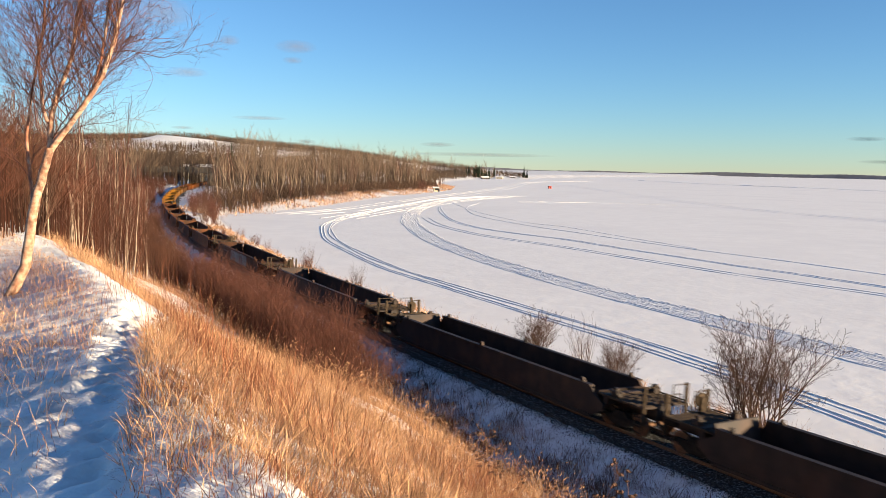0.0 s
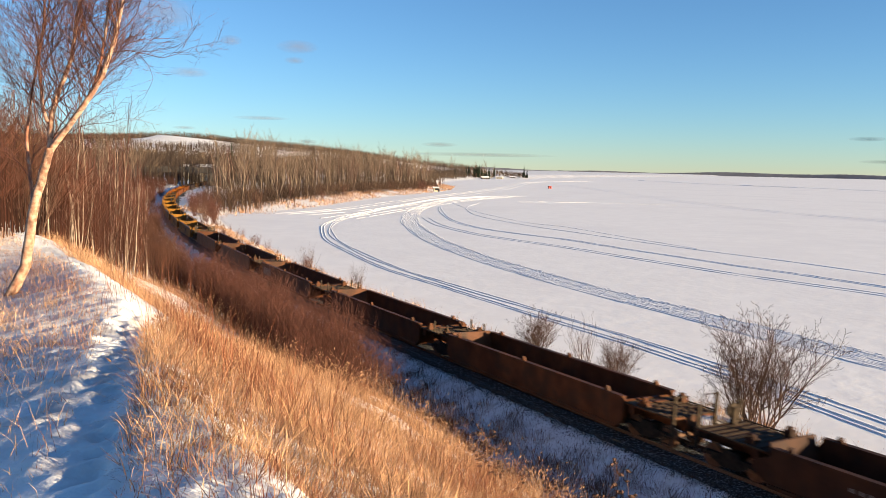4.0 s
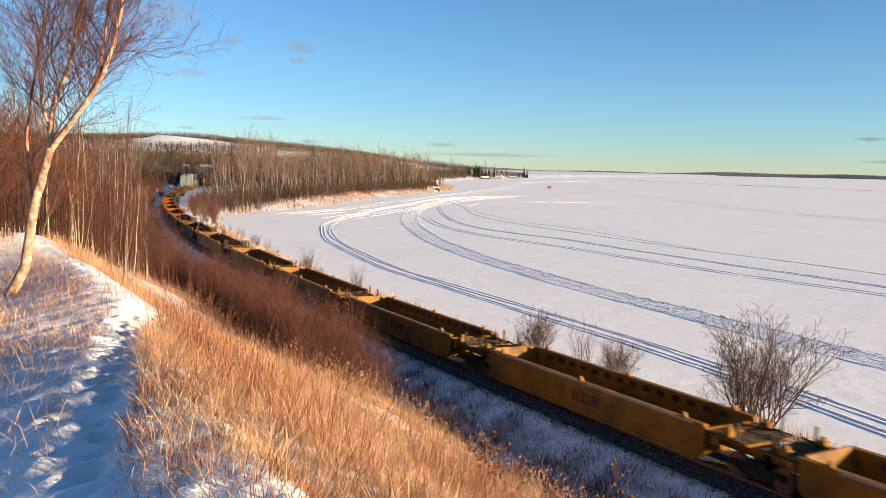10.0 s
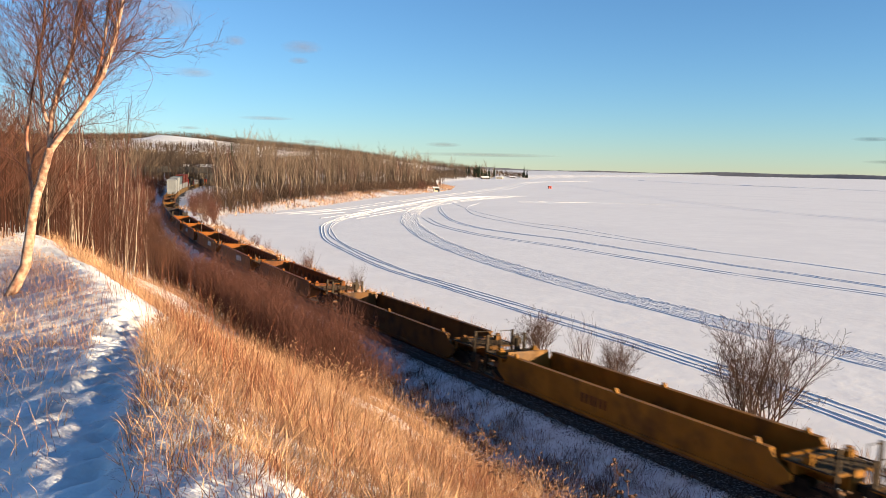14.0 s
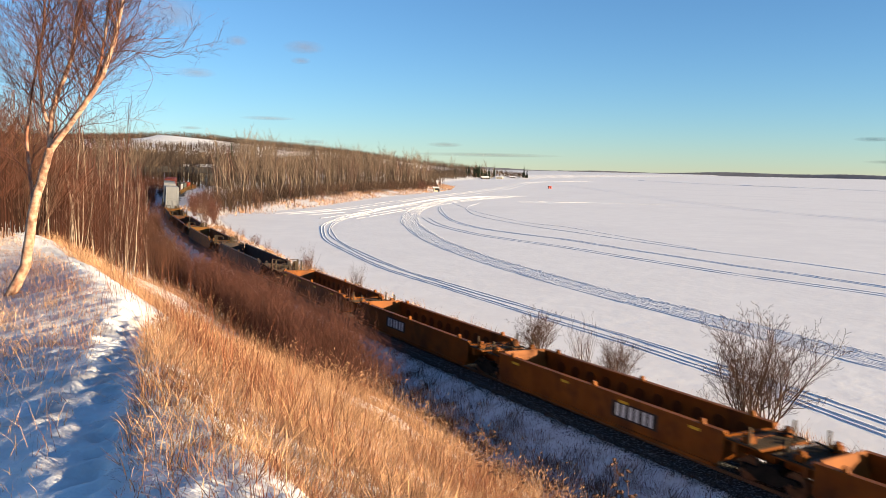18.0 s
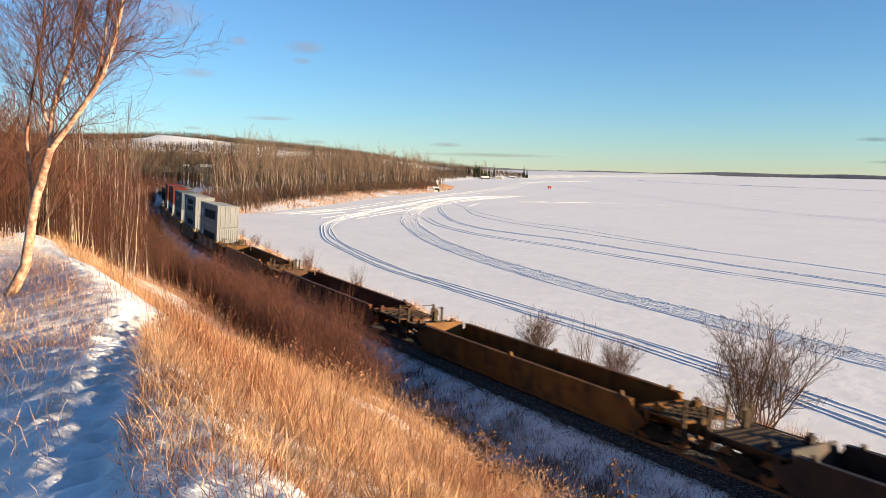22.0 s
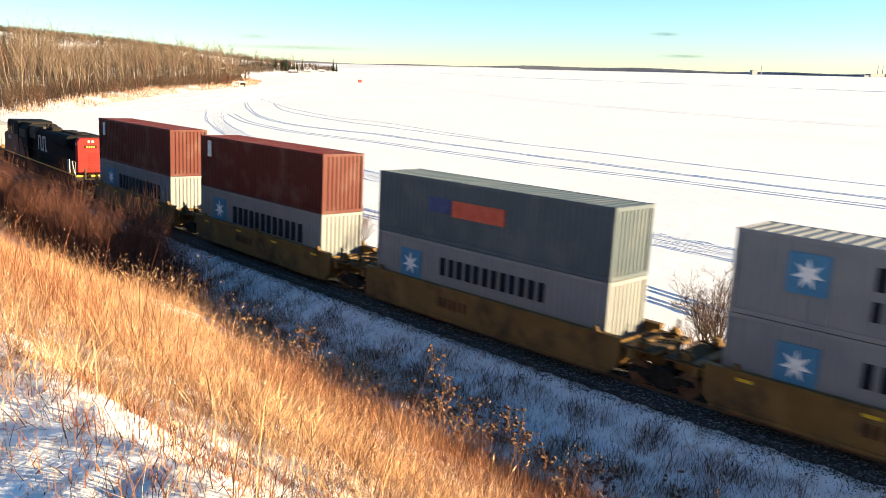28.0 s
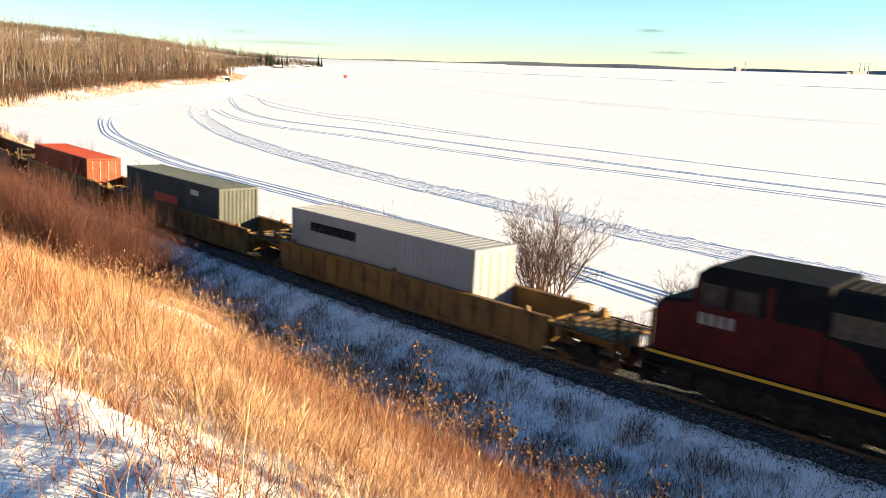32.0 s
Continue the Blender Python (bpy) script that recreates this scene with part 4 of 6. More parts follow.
def motions():
    """Everything on the rails runs down the line at one speed."""
    times = [float(t) for t in range(0, 33)]
    for thing, uf, ub, dz, dx in MOVERS:
        rows = []
        for t in times:
            go = SPEED * (t - T_REF)
            x0, y0, _ = rail(ub + go + 1)
            x1, y1, _ = rail(uf + go - 1)
            th = math.degrees(math.atan2(y1 - y0, x1 - x0))
            m = pose((x0 + x1) / 2, (y0 + y1) / 2, RAIL_Z, 0, 0, th) @ pose(0, 0, 0, -CANT, 0, 0) @ pose(dx, 0, dz)
            rows.append((t, m))
        walk(thing, rows)
    for thing, p, turn in CLOUDS:
        walk(thing, [(0.0, pose(*p, 0, 0, turn)), (32.0, pose(p[0] + 70, p[1] + 20, p[2], 0, 0, turn))])

# ---- plants ----


def grow(wood, twig, rg, p, d, length, r, level, last, kids, spread=0.6, lift=0.25, wob=0.12, seg=4, thin=0.55, kid_len=0.55, start=0.25, tw=1, thin_min=.0028):
    """A limb with its smaller limbs: levels below 'last' go to wood, the rest to twig."""
    pts, rad = [Vector(p)], [r]
    if level > last:
        seg = tw
    q, v = Vector(p), Vector(d).normalized()
    for i in range(seg):
        v = (v + Vector((rg.gauss(0, wob), rg.gauss(0, wob), rg.gauss(0, wob) + lift * 0.15))).normalized()
        q = q + v * (length / seg)
        pts.append(q.copy())
        rad.append(max(r * (1 - 0.85 * (i + 1) / seg), r * 0.12))
    (wood if level < last else twig).tube(pts, rad, 6 if level == 0 else (4 if level == 1 else 3), cap=False)
    if level > last:
        return
    n = kids[min(level, len(kids) - 1)]
    for i in range(n):
        u = start + (1 - start) * (i + rg.random()) / n
        k = min(int(u * seg), seg - 1)
        base = pts[k].lerp(pts[k + 1], u * seg - k)
        axis = (pts[k + 1] - pts[k]).normalized()
        side = axis.orthogonal().normalized()
        side.rotate(Matrix.Rotation(rg.uniform(0, 6.283), 3, axis))
        dd = (axis * (1 - spread) + side * spread + Vector((0, 0, lift))).normalized()
        grow(wood, twig, rg, base, dd, length * kid_len * rg.uniform(.7, 1.2) * (1.1 - .5 * u), max(r * thin * (1 - .6 * u), thin_min), level + 1, last, kids, spread, lift, wob, max(seg - 1, 2), thin, kid_len, start, tw, thin_min)


def bare_tree(seed, h, r, bark, twigs, last=1, kids=(16, 6, 3), spread=.5, lift=.35, name="bare_tree", kid_len=.42, start=.3, wob=.05, thin_min=.0028):
    rg = random.Random(seed)
    w, t = Mesh(), Mesh()
    grow(w, t, rg, (0, 0, -.15), (rg.gauss(0, .05), rg.gauss(0, .05), 1), h, r, 0, last, kids, spread, lift, wob, 7, .42, kid_len, start, 1, thin_min)
    e = empty(name)
    w.link("trunk", bark, e, smooth=True)
    t.link("crown", twigs, e)
    return e


def shrub(seed, h, stems, mat, spread=.45, kids=(5, 3), name="shrub", r=.011, last=1, kl=.45, sp=.38, lift=.35):
    rg = random.Random(seed)
    w, t = Mesh(), Mesh()
    for i in range(stems):
        a = rg.uniform(0, 6.283)
        k = rg.uniform(.05, spread)
        grow(w, t, rg, (math.cos(a) * rg.uniform(.02, .3), math.sin(a) * rg.uniform(.02, .3), -.1), (math.cos(a) * k, math.sin(a) * k, 1), h * rg.uniform(.6, 1.05), r, 0, last, kids, sp, lift, .07 if last == 1 else .21, 4, .55, kl, .2)
    e = empty(name)
    w.link("stem_tuft", mat, e)
    t.link("twig_haze", mat, e)
    return e


def conifer(seed, h, r, low=.1, thick=.018, full=5.0):
    rg = random.Random(seed)
    e = empty("conifer")
    Mesh().tube([(0, 0, -.2), (0, 0, h)], [h * thick, .02], 6).link("trunk", M_GREYBARK, e)
    m = Mesh()
    k = int(h * full)
    for i in range(k):
        z = h * (low + (.98 - low) * i / k)
        R_ = r * (1 - .9 * i / k) * rg.uniform(.7, 1.15)
        n = 7
        for j in range(n):
            a = rg.uniform(0, 6.283)
            tip = Vector((math.cos(a) * R_, math.sin(a) * R_, z - R_ * .35))
            sd_ = Vector((-math.sin(a), math.cos(a), 0)) * R_ * .28
            mid = Vector((math.cos(a) * R_ * .45, math.sin(a) * R_ * .45, z - R_ * .1))
            m.add([(0, 0, z + .1), mid + sd_, tip, mid - sd_, mid + Vector((0, 0, -.12 * R_))], [(0, 1, 4), (1, 2, 4), (2, 3, 4), (3, 0, 4), (0, 3, 2, 1)])
    m.link("crown", M_FIR, e)
    return e


PLACED = random.Random(11)


def plant(proto, x, y, scale=1.0, sink=0.05, turn=None, lean=0.0):
    m = pose(x, y, h1(x, y) - sink, PLACED.gauss(0, lean), PLACED.gauss(0, lean), PLACED.uniform(0, 360) if turn is None else turn) @ Matrix.Scale(scale, 4)
    ob = copy_thing(proto, pose(0, 0, 0))
    ob.matrix_basis = m
    return ob


def drop_protos(*protos):
    for p in protos:
        for o in (*p.children_recursive, p):
            bpy.data.objects.remove(o)


# the two-stemmed birch on the crest
BIRCH_K = 1.32
BIRCH_AT = Vector(EYE) + (Vector((-6.08, 11.4, 11.0)) - Vector(EYE)) * BIRCH_K
birch = tagged(empty("birch_tree"), "leaning two-stemmed paper birch, bare, on the snowy crest", "tree")
birch.location = BIRCH_AT
rgb = random.Random(5)


def stem(pts, r0, r1, mat, name, rg=rgb, kids=7, klen=1.7):
    pts = [Vector(EYE) + (Vector(p) - Vector(EYE)) * BIRCH_K - BIRCH_AT + Vector((0, rg.gauss(0, .03), 0)) for p in pts]
    r0, r1, klen = r0 * BIRCH_K, r1 * BIRCH_K, klen * BIRCH_K
    n = len(pts)
    w = Mesh()
    fine = []
    for i in range(n - 1):
        for k in range(4):
            fine.append(pts[i].lerp(pts[i + 1], k / 4) + Vector((rg.gauss(0, .006), rg.gauss(0, .006), 0)))
    fine.append(pts[-1])
    rad = [r0 + (r1 - r0) * i / (len(fine) - 1) for i in range(len(fine))]
    w.tube(fine, rad, 9)
    w.link(name, mat, birch, smooth=True)
    b, t = Mesh(), Mesh()
    for i in range(kids):
        u = .12 + .88 * (i + rg.random()) / kids
        p = fine[min(int(u * (len(fine) - 1)), len(fine) - 1)]
        a = rg.uniform(0, 6.283)
        grow(b, t, rg, p, (math.cos(a), .7 * math.sin(a), rg.uniform(.6, 1.9)), klen * rg.uniform(.6, 1.2), max(r1 * .75, .008), 0, 1, (11, 6), .45, .14, .2, 7, .55, .5, .12, 3)
    if kids:
        b.link("branch_spray", M_TWIG, birch)
        t.link("twig_haze", M_TWIG, birch)


stem([(-6.14, 11.4, 10.8), (-6.08, 11.4, 11.04), (-5.85, 11.4, 11.51), (-5.7, 11.4, 12.27), (-5.55, 11.4, 12.83), (-5.43, 11.4, 13.16)], .084, .054, M_BIRCH, "trunk", kids=0)
stem([(-5.58, 11.4, 12.7), (-5.49, 11.45, 13.16), (-5.48, 11.45, 13.53), (-5.38, 11.5, 13.91), (-5.18, 11.5, 14.34), (-5.11, 11.5, 14.8), (-5.01, 11.5, 15.4), (-4.91, 11.5, 16.07), (-4.85, 11.5, 17.3)], .046, .010, M_BIRCH, "stem", kids=44, klen=1.8)
stem([(-5.47, 11.4, 13.1), (-5.2, 11.38, 13.45), (-4.96, 11.35, 13.73), (-4.68, 11.3, 14.12), (-4.5, 11.3, 14.58), (-4.38, 11.3, 15.04), (-4.23, 11.3, 15.64), (-4.14, 11.3, 16.23), (-4.1, 11.3, 17.4)], .046, .010, M_BIRCH, "stem", kids=60, klen=1.5)
stem([(-4.96, 11.35, 13.73), (-4.84, 11.4, 13.96), (-4.71, 11.4, 14.5), (-4.62, 11.4, 14.96), (-4.57, 11.4, 15.56), (-4.5, 11.4, 16.6)], .026, .009, M_REDBARK, "stem", kids=26, klen=1.6)
stem([(-5.48, 11.4, 13.53), (-5.61, 11.5, 13.79), (-5.63, 11.5, 14.41), (-5.55, 11.5, 14.94), (-5.51, 11.5, 15.61), (-5.5, 11.5, 16.6)], .026, .009, M_REDBARK, "stem", kids=26, klen=1.6)
stem([(-5.72, 11.4, 12.3), (-5.81, 11.5, 12.86), (-5.83, 11.5, 13.33), (-5.77, 11.6, 14.02), (-5.62, 11.6, 14.71), (-5.5, 11.6, 15.16), (-5.37, 11.6, 15.69)], .026, .008, M_REDBARK, "stem", kids=26, klen=1.6)

# tree kinds
T_POPLAR = [bare_tree(20 + i, 17, .21, M_POPBARK, M_POPTWIG, 1, (20, 10, 4), .5, .3, kid_len=.36, start=.32, wob=.08, thin_min=.02) for i in range(4)]
T_PALE = [bare_tree(30 + i, 13, .13, M_PALEBARK, M_TWIG, 1, (20, 6, 3), .45, .4, "birch_tree", .3, .3, thin_min=.012) for i in range(3)]
T_SAP = [bare_tree(40 + i, 7, .055, M_PALEBARK if i < 3 else M_GREYBARK, M_REDSHRUB, 1, (16, 6, 3), .38, .5, "birch_sapling", .36, .3, .05) for i in range(4)]
S_RED = [shrub(50 + i, 3.2, 34, M_REDSHRUB) for i in range(3)]
S_DARK = [shrub(60 + i, 2.6, 26, M_SHRUB) for i in range(3)]
S_ROUND = [shrub(70 + i, 2.05, 34, M_SHRUB, .5, (10, 7, 4), "round_shrub", .015, 2, .42, .46, .12) for i in range(2)]
T_FIR = [conifer(80 + i, 14, 2.3) for i in range(2)]

rg = random.Random(21)


def sow(n, s_rng, n_rng, protos, lab, cat, group, sc=(.7, 1.2), keep=None, sink=.05, lean=2.0):
    for _ in range(n):
        for _try in range(30):
            s_, n_ = rg.uniform(*s_rng), rg.uniform(*n_rng)
            x, y = at(s_, n_)
            if keep is None or keep(x, y, s_, n_):
                break
        ob = plant(rg.choice(protos), x, y, rg.uniform(*sc), sink, lean=lean)
        tagged(ob, lab, cat, group)


def bearing(x, y):
    return math.degrees(math.atan2(x, y))


# thicket by the line, saplings and brush up the bank
sow(60, (-40, -15), (6.5, 11), S_RED, "leafless red-brown willow shrub beside the railway", "shrub", "willow thicket", (.95, 1.35))
sow(24, (-75, -38), (5.5, 13), S_RED, "leafless red-brown willow shrub beside the railway", "shrub", "willow thicket", (.7, 1.15))
sow(25, (-130, -26), (9, 30), S_RED + S_DARK, "leafless dark red brush on the bank", "shrub", "bank brush", (.8, 1.6), lambda x, y, s, n: bearing(x, y) < -15.5 and math.hypot(x, y) > 21)
sow(130, (-95, -20), (10, 32), T_SAP, "slender leafless young birch with pale bark", "tree", "young birches", (.7, 1.25), lambda x, y, s, n: bearing(x, y) < -17.5 and math.hypot(x, y) > 20)
sow(80, (-150, -35), (16, 60), T_PALE + T_SAP, "leafless birch on the bank", "tree", "bank birches", (.6, 1.0), lambda x, y, s, n: bearing(x, y) < -17.8 and math.hypot(x, y) > 40)
sow(46, (-240, -120), (6, 60), T_PALE + S_RED, "leafless growth beside the far line", "tree", "bank birches", (.45, .8), lambda x, y, s, n: bearing(x, y) < -18.6)

T_CLUMP = []
for q_ in range(3):
    rc_, w_, h_ = random.Random(45 + q_), Mesh(), Mesh()
    for k_ in range(rc_.randint(4, 7)):
        a_ = rc_.uniform(0, 6.283)
        grow(w_, h_, rc_, (math.cos(a_) * .2, math.sin(a_) * .2, -.15), (math.cos(a_) * rc_.uniform(.05, .3), math.sin(a_) * rc_.uniform(.05, .3), 1), rc_.uniform(3.6, 5.6), rc_.uniform(.022, .04), 0, 1, (12, 5), .4, .5, .06, 6, .4, .3, .35, 1, .004)
    e_ = empty("birch_clump")
    w_.link("stem_group", M_PALEBARK, e_, smooth=True)
    h_.link("crown", M_REDSHRUB, e_)
    T_CLUMP.append(e_)

# the thicket's edge just past the crest
def past_crest(x, y, s, n):
    return s < -7 - max(22.5 - n, 0) * 2.6 and bearing(x, y) < -15.0 - .12 * max(math.hypot(x, y) - 45, 0)


sow(120, (-75, -8), (10, 33), T_SAP, "slender leafless young birch with pale bark", "tree", "young birches", (.6, 1.05), lambda x, y, s, n: past_crest(x, y, s, n) and bearing(x, y) < -18.2)
sow(45, (-60, -7), (9, 33), S_RED + S_DARK, "leafless dark red brush on the bank", "shrub", "bank brush", (.8, 1.4), past_crest)
sow(24, (-34, -10), (14, 25), T_CLUMP, "clump of slender young birches with pale sunlit stems", "tree", "birch clumps", (.5, .85), lambda x, y, s, n: past_crest(x, y, s, n) and -27 < bearing(x, y) < -17.2)
drop_protos(*T_CLUMP)
sow(24, (-205, -135), (-17, -4.6), S_DARK + S_RED, "leafless brown brush between line and bay", "shrub", "bay brush", (1.1, 1.9), lambda x, y, s, n: h1(x, y) > .5)

sow(46, (-265, -100), (3.2, 8.5), S_RED + S_DARK, "leafless red-brown willow shrub beside the railway", "shrub", "willow thicket", (1.0, 1.7))
sow(40, (-150, -45), (-9.5, -4.2), S_DARK + S_RED, "low leafless red-brown brush between railway and bay", "shrub", "lake-side brush", (.3, .6), lambda x, y, s, n: h1(x, y) > .2)

# shrubs on the lake side of the line
for x, y, pr, sc, lab in ((14.9, 36.9, S_ROUND[0], 2.5, "large round leafless shrub between railway and lake"), (6.4, 51.3, S_ROUND[1], 1.35, "small leafless shrub at the lake's edge"),
                          (10.1, 45.1, S_ROUND[0], 1.15, "small leafless shrub at the lake's edge"), (8.9, 49.3, S_DARK[0], 1.2, "tall thin leafless shrub at the lake's edge"),
                          (-14.2, 86.7, S_DARK[1], 1.1, "leafless brown shrub at the lake's edge"), (-7.8, 75.2, S_DARK[2], .95, "leafless brown shrub at the lake's edge"),
                          (19.2, 30.1, S_ROUND[1], 1.6, "leafless shrub between railway and lake")):
    tagged(plant(pr, x, y, sc), lab, "shrub", "lake-side shrubs")

# the wooded point across the bay
PT = random.Random(31)


def point_place(x0, x1, y0, y1, lo, hi):
    for _ in range(200):
        x, y = PT.uniform(x0, x1), PT.uniform(y0, y1)
        d = float(in_land(np.array([x]), np.array([y]))[0])
        s_, n_ = sn(x, y)
        if lo < d < hi and abs(n_[0]) > 12:
            return x, y
    return x, y


for i in range(300):
    x, y = point_place(-165, 8, 215, 590, 13, 75)
    tagged(plant(PT.choice(T_POPLAR + T_PALE), x, y, PT.uniform(.85, 1.2), lean=2.5), "tall leafless poplar on the wooded point", "tree", "woods on the point")
for i in range(60):
    x, y = point_place(-200, -30, 200, 330, 8, 120)
    tagged(plant(PT.choice(T_PALE + T_POPLAR), x, y, PT.uniform(.5, .9), lean=1.5), "leafless birch on the wooded point", "tree", "woods on the point")
for i in range(24):
    x, y = point_place(-110, 10, 195, 520, 7, 18)
    tagged(plant(PT.choice(S_DARK + S_RED), x, y, PT.uniform(1.0, 1.9)), "dark leafless brush along the point's shore", "shrub", "brush on the point")
for i in range(60):
    x, y = point_place(-330, 0, 420, 1000, 20, 200)
    tagged(plant(PT.choice(T_POPLAR), x, y, PT.uniform(.7, 1.1)), "leafless trees on the low hill", "tree", "woods on the hill")
for x, y, sc in ((-116, 450, 1.65), (-60, 800, 1.0), (55, 1085, .9), (62, 1100, 1.05), (70, 1120, 1.1), (48, 1075, 1.2), (40, 1060, 1.1), (112, 1132, 1.3), (117, 1140, 1.0)):
    tagged(plant(PT.choice(T_FIR), x, y, sc), "dark green spruce standing above bare trees", "tree", "spruces")
for i in range(12):
    b_, r_ = radians(PT.uniform(-21.5, -16.5)), PT.uniform(760, 900)
    tagged(plant(PT.choice(T_FIR), r_ * math.sin(b_), r_ * math.cos(b_), PT.uniform(.9, 1.25)), "dark green spruce among the bare hill woods", "tree", "spruces")
for i in range(14):
    tagged(plant(PT.choice(T_FIR), PT.gauss(46, 9), PT.gauss(1080, 16), PT.uniform(.75, 1.1)), "dark green spruce in a close group", "tree", "spruces")
for i in range(26):
    x, y = PT.uniform(10, 75), PT.uniform(980, 1180)
    tagged(plant(PT.choice(T_FIR + T_POPLAR), x, y, PT.uniform(.7, 1.1)), "trees on the far spit", "tree", "trees on the spit")

# far woods as masses of small bare trees, too many to count
def wood_mass(name, places, h, lab, mat, w=.35, limbs=9, limb_w=.8):
    m = Mesh()
    r_ = random.Random(3)
    P_ = np.array(places)
    Z_ = height(P_[:, 0], P_[:, 1])
    for (x, y), z in zip(places, Z_):
        k = h * r_.uniform(.6, 1.15) * (.62 if y > 700 else 1)
        b0 = len(m.v)
        m.v += [(x - w, y, z - .5), (x + w, y, z - .5), (x, y, z + k)]
        m.f.append((b0, b0 + 1, b0 + 2))
        for j in range(limbs):
            u = r_.uniform(.25, .9)
            a = r_.uniform(0, 6.283)
            L = k * r_.uniform(.12, .26) * (1.15 - u * .5)
            zz = z + k * u
            b0 = len(m.v)
            m.v += [(x, y, zz - w * limb_w), (x, y, zz + w * limb_w), (x + math.cos(a) * L, y + math.sin(a) * L, zz + L * r_.uniform(.7, 1.6))]
            m.f.append((b0, b0 + 1, b0 + 2))
    ob = m.link(name, mat)
    return tagged(ob, lab, "woods", kind="stuff")


M_HILLWOOD = material("hill_wood", (0.030, 0.020, 0.014), (0.078, 0.051, 0.034), 0.05, 0.95, spread=0.55, island=True, c3=(0.105, 0.074, 0.052), scale3=0.02)
wr = random.Random(41)
spots = []
while len(spots) < 30000:
    y = wr.uniform(330, 2300)
    x = wr.uniform(-.62 * y, 60 if y > 500 else -15)
    spots.append((x, y))
spots += [(wr.uniform(-760, -90), wr.uniform(1040, 1520)) for i in range(12000)]
dl = in_land(np.array([p[0] for p in spots]), np.array([p[1] for p in spots]))
QUARRY = [(-388, 1165, 52, 62), (-335, 1175, 42, 30), (-205, 1090, 26, 70), (-26, 600, 22, 60), (-10, 700, 20, 40)]
spots = [p for p, d in zip(spots, dl) if d > 25 and not (p[1] < 590 and p[0] > -165 and d < 80 and wr.random() < .5) and not any(((p[0] - a) / rx) ** 2 + ((p[1] - b) / ry) ** 2 < 1 for a, b, rx, ry in QUARRY)]
wood_mass("hill_woods", spots, 14.5, "leafless brown woods over the hills behind the bay", M_HILLWOOD, .22, 12, .55)
pale_ = [p for p in spots if p[1] < 900 and wr.random() < .09]
wood_mass("pale_trunks", pale_, 13, "pale birch trunks scattered through the woods", M_PALEBARK, .13, 4, .5)
spit_ = [(wr.uniform(-40, 118), wr.uniform(560, 1230)) for i in range(9000)]
dl = in_land(np.array([p[0] for p in spit_]), np.array([p[1] for p in spit_]))
spit_ = [p for p, d in zip(spit_, dl) if 7 < d < 60]
wood_mass("spit_woods", spit_, 9, "low leafless woods and brush on the far spit", M_HILLWOOD, .2, 10, .6)
spots = []
for i in range(5200):
    y = wr.uniform(150, 470)
    s_ = wr.uniform(-.5, 0)
    spots.append((y * s_, y))
dl = in_land(np.array([p[0] for p in spots]), np.array([p[1] for p in spots]))
_, nn = sn([p[0] for p in spots], [p[1] for p in spots])
spots = [p for p, d, n_ in zip(spots, dl, nn) if (d > 15 and n_ < -9) or n_ > 20]
thick = []
tk_ = random.Random(43)
for k, s0, s1, n0, n1, lim in ((17000, -125, -7, 9, 34, -15.2), (14000, -330, -95, 5, 34, -17.2)):
    for i in range(k):
        x, y = at(s1 - (s1 - s0) * tk_.random() ** 1.6, tk_.uniform(n0, n1))
        if bearing(x, y) < lim + tk_.gauss(0, .5) and (s1 < -90 or past_crest(x, y, *(float(q_[0]) for q_ in sn(x, y)))):
            thick.append((x, y))
M_THICKET = material("thicket", (0.026, 0.0088, 0.0052), (0.082, 0.028, 0.015), 0.3, 0.9, spread=0.5, island=True, c3=(0.07, 0.036, 0.020), scale3=0.16)
wood_mass("bank_thicket", thick, 4.0, "dense leafless red-brown thicket on the bank", M_THICKET, .014, 13)
thick = [at(tk_.uniform(-42, -14), tk_.uniform(6.0, 11.3)) for i in range(3600)]
wood_mass("willow_thicket", thick, 3.0, "dense leafless red-brown willow stems beside the line", M_REDSHRUB, .009, 10)
brush_ = []
while len(brush_) < 3200:
    x, y = wr.uniform(-130, 8), wr.uniform(190, 520)
    d_ = float(in_land(np.array([x]), np.array([y]))[0])
    if 10 < d_ < 26 and abs(float(sn(x, y)[1][0])) > 7 and (math.sin(x * .21) + math.sin(y * .13 + x * .05) > -.9 or d_ > 15):
        brush_.append((x, y))
M_SHOREBRUSH = material("shore_brush", (0.032, 0.018, 0.012), (0.078, 0.045, 0.028), 0.05, 0.95, spread=0.45, island=True)
wood_mass("shore_brush", brush_, 4.2, "dark leafless brush crowding the wooded point's shore", M_SHOREBRUSH, .08, 16)
wood_mass("undergrowth", spots, 5.5, "brown leafless undergrowth between the trees", M_HILLWOOD, .08, 13)

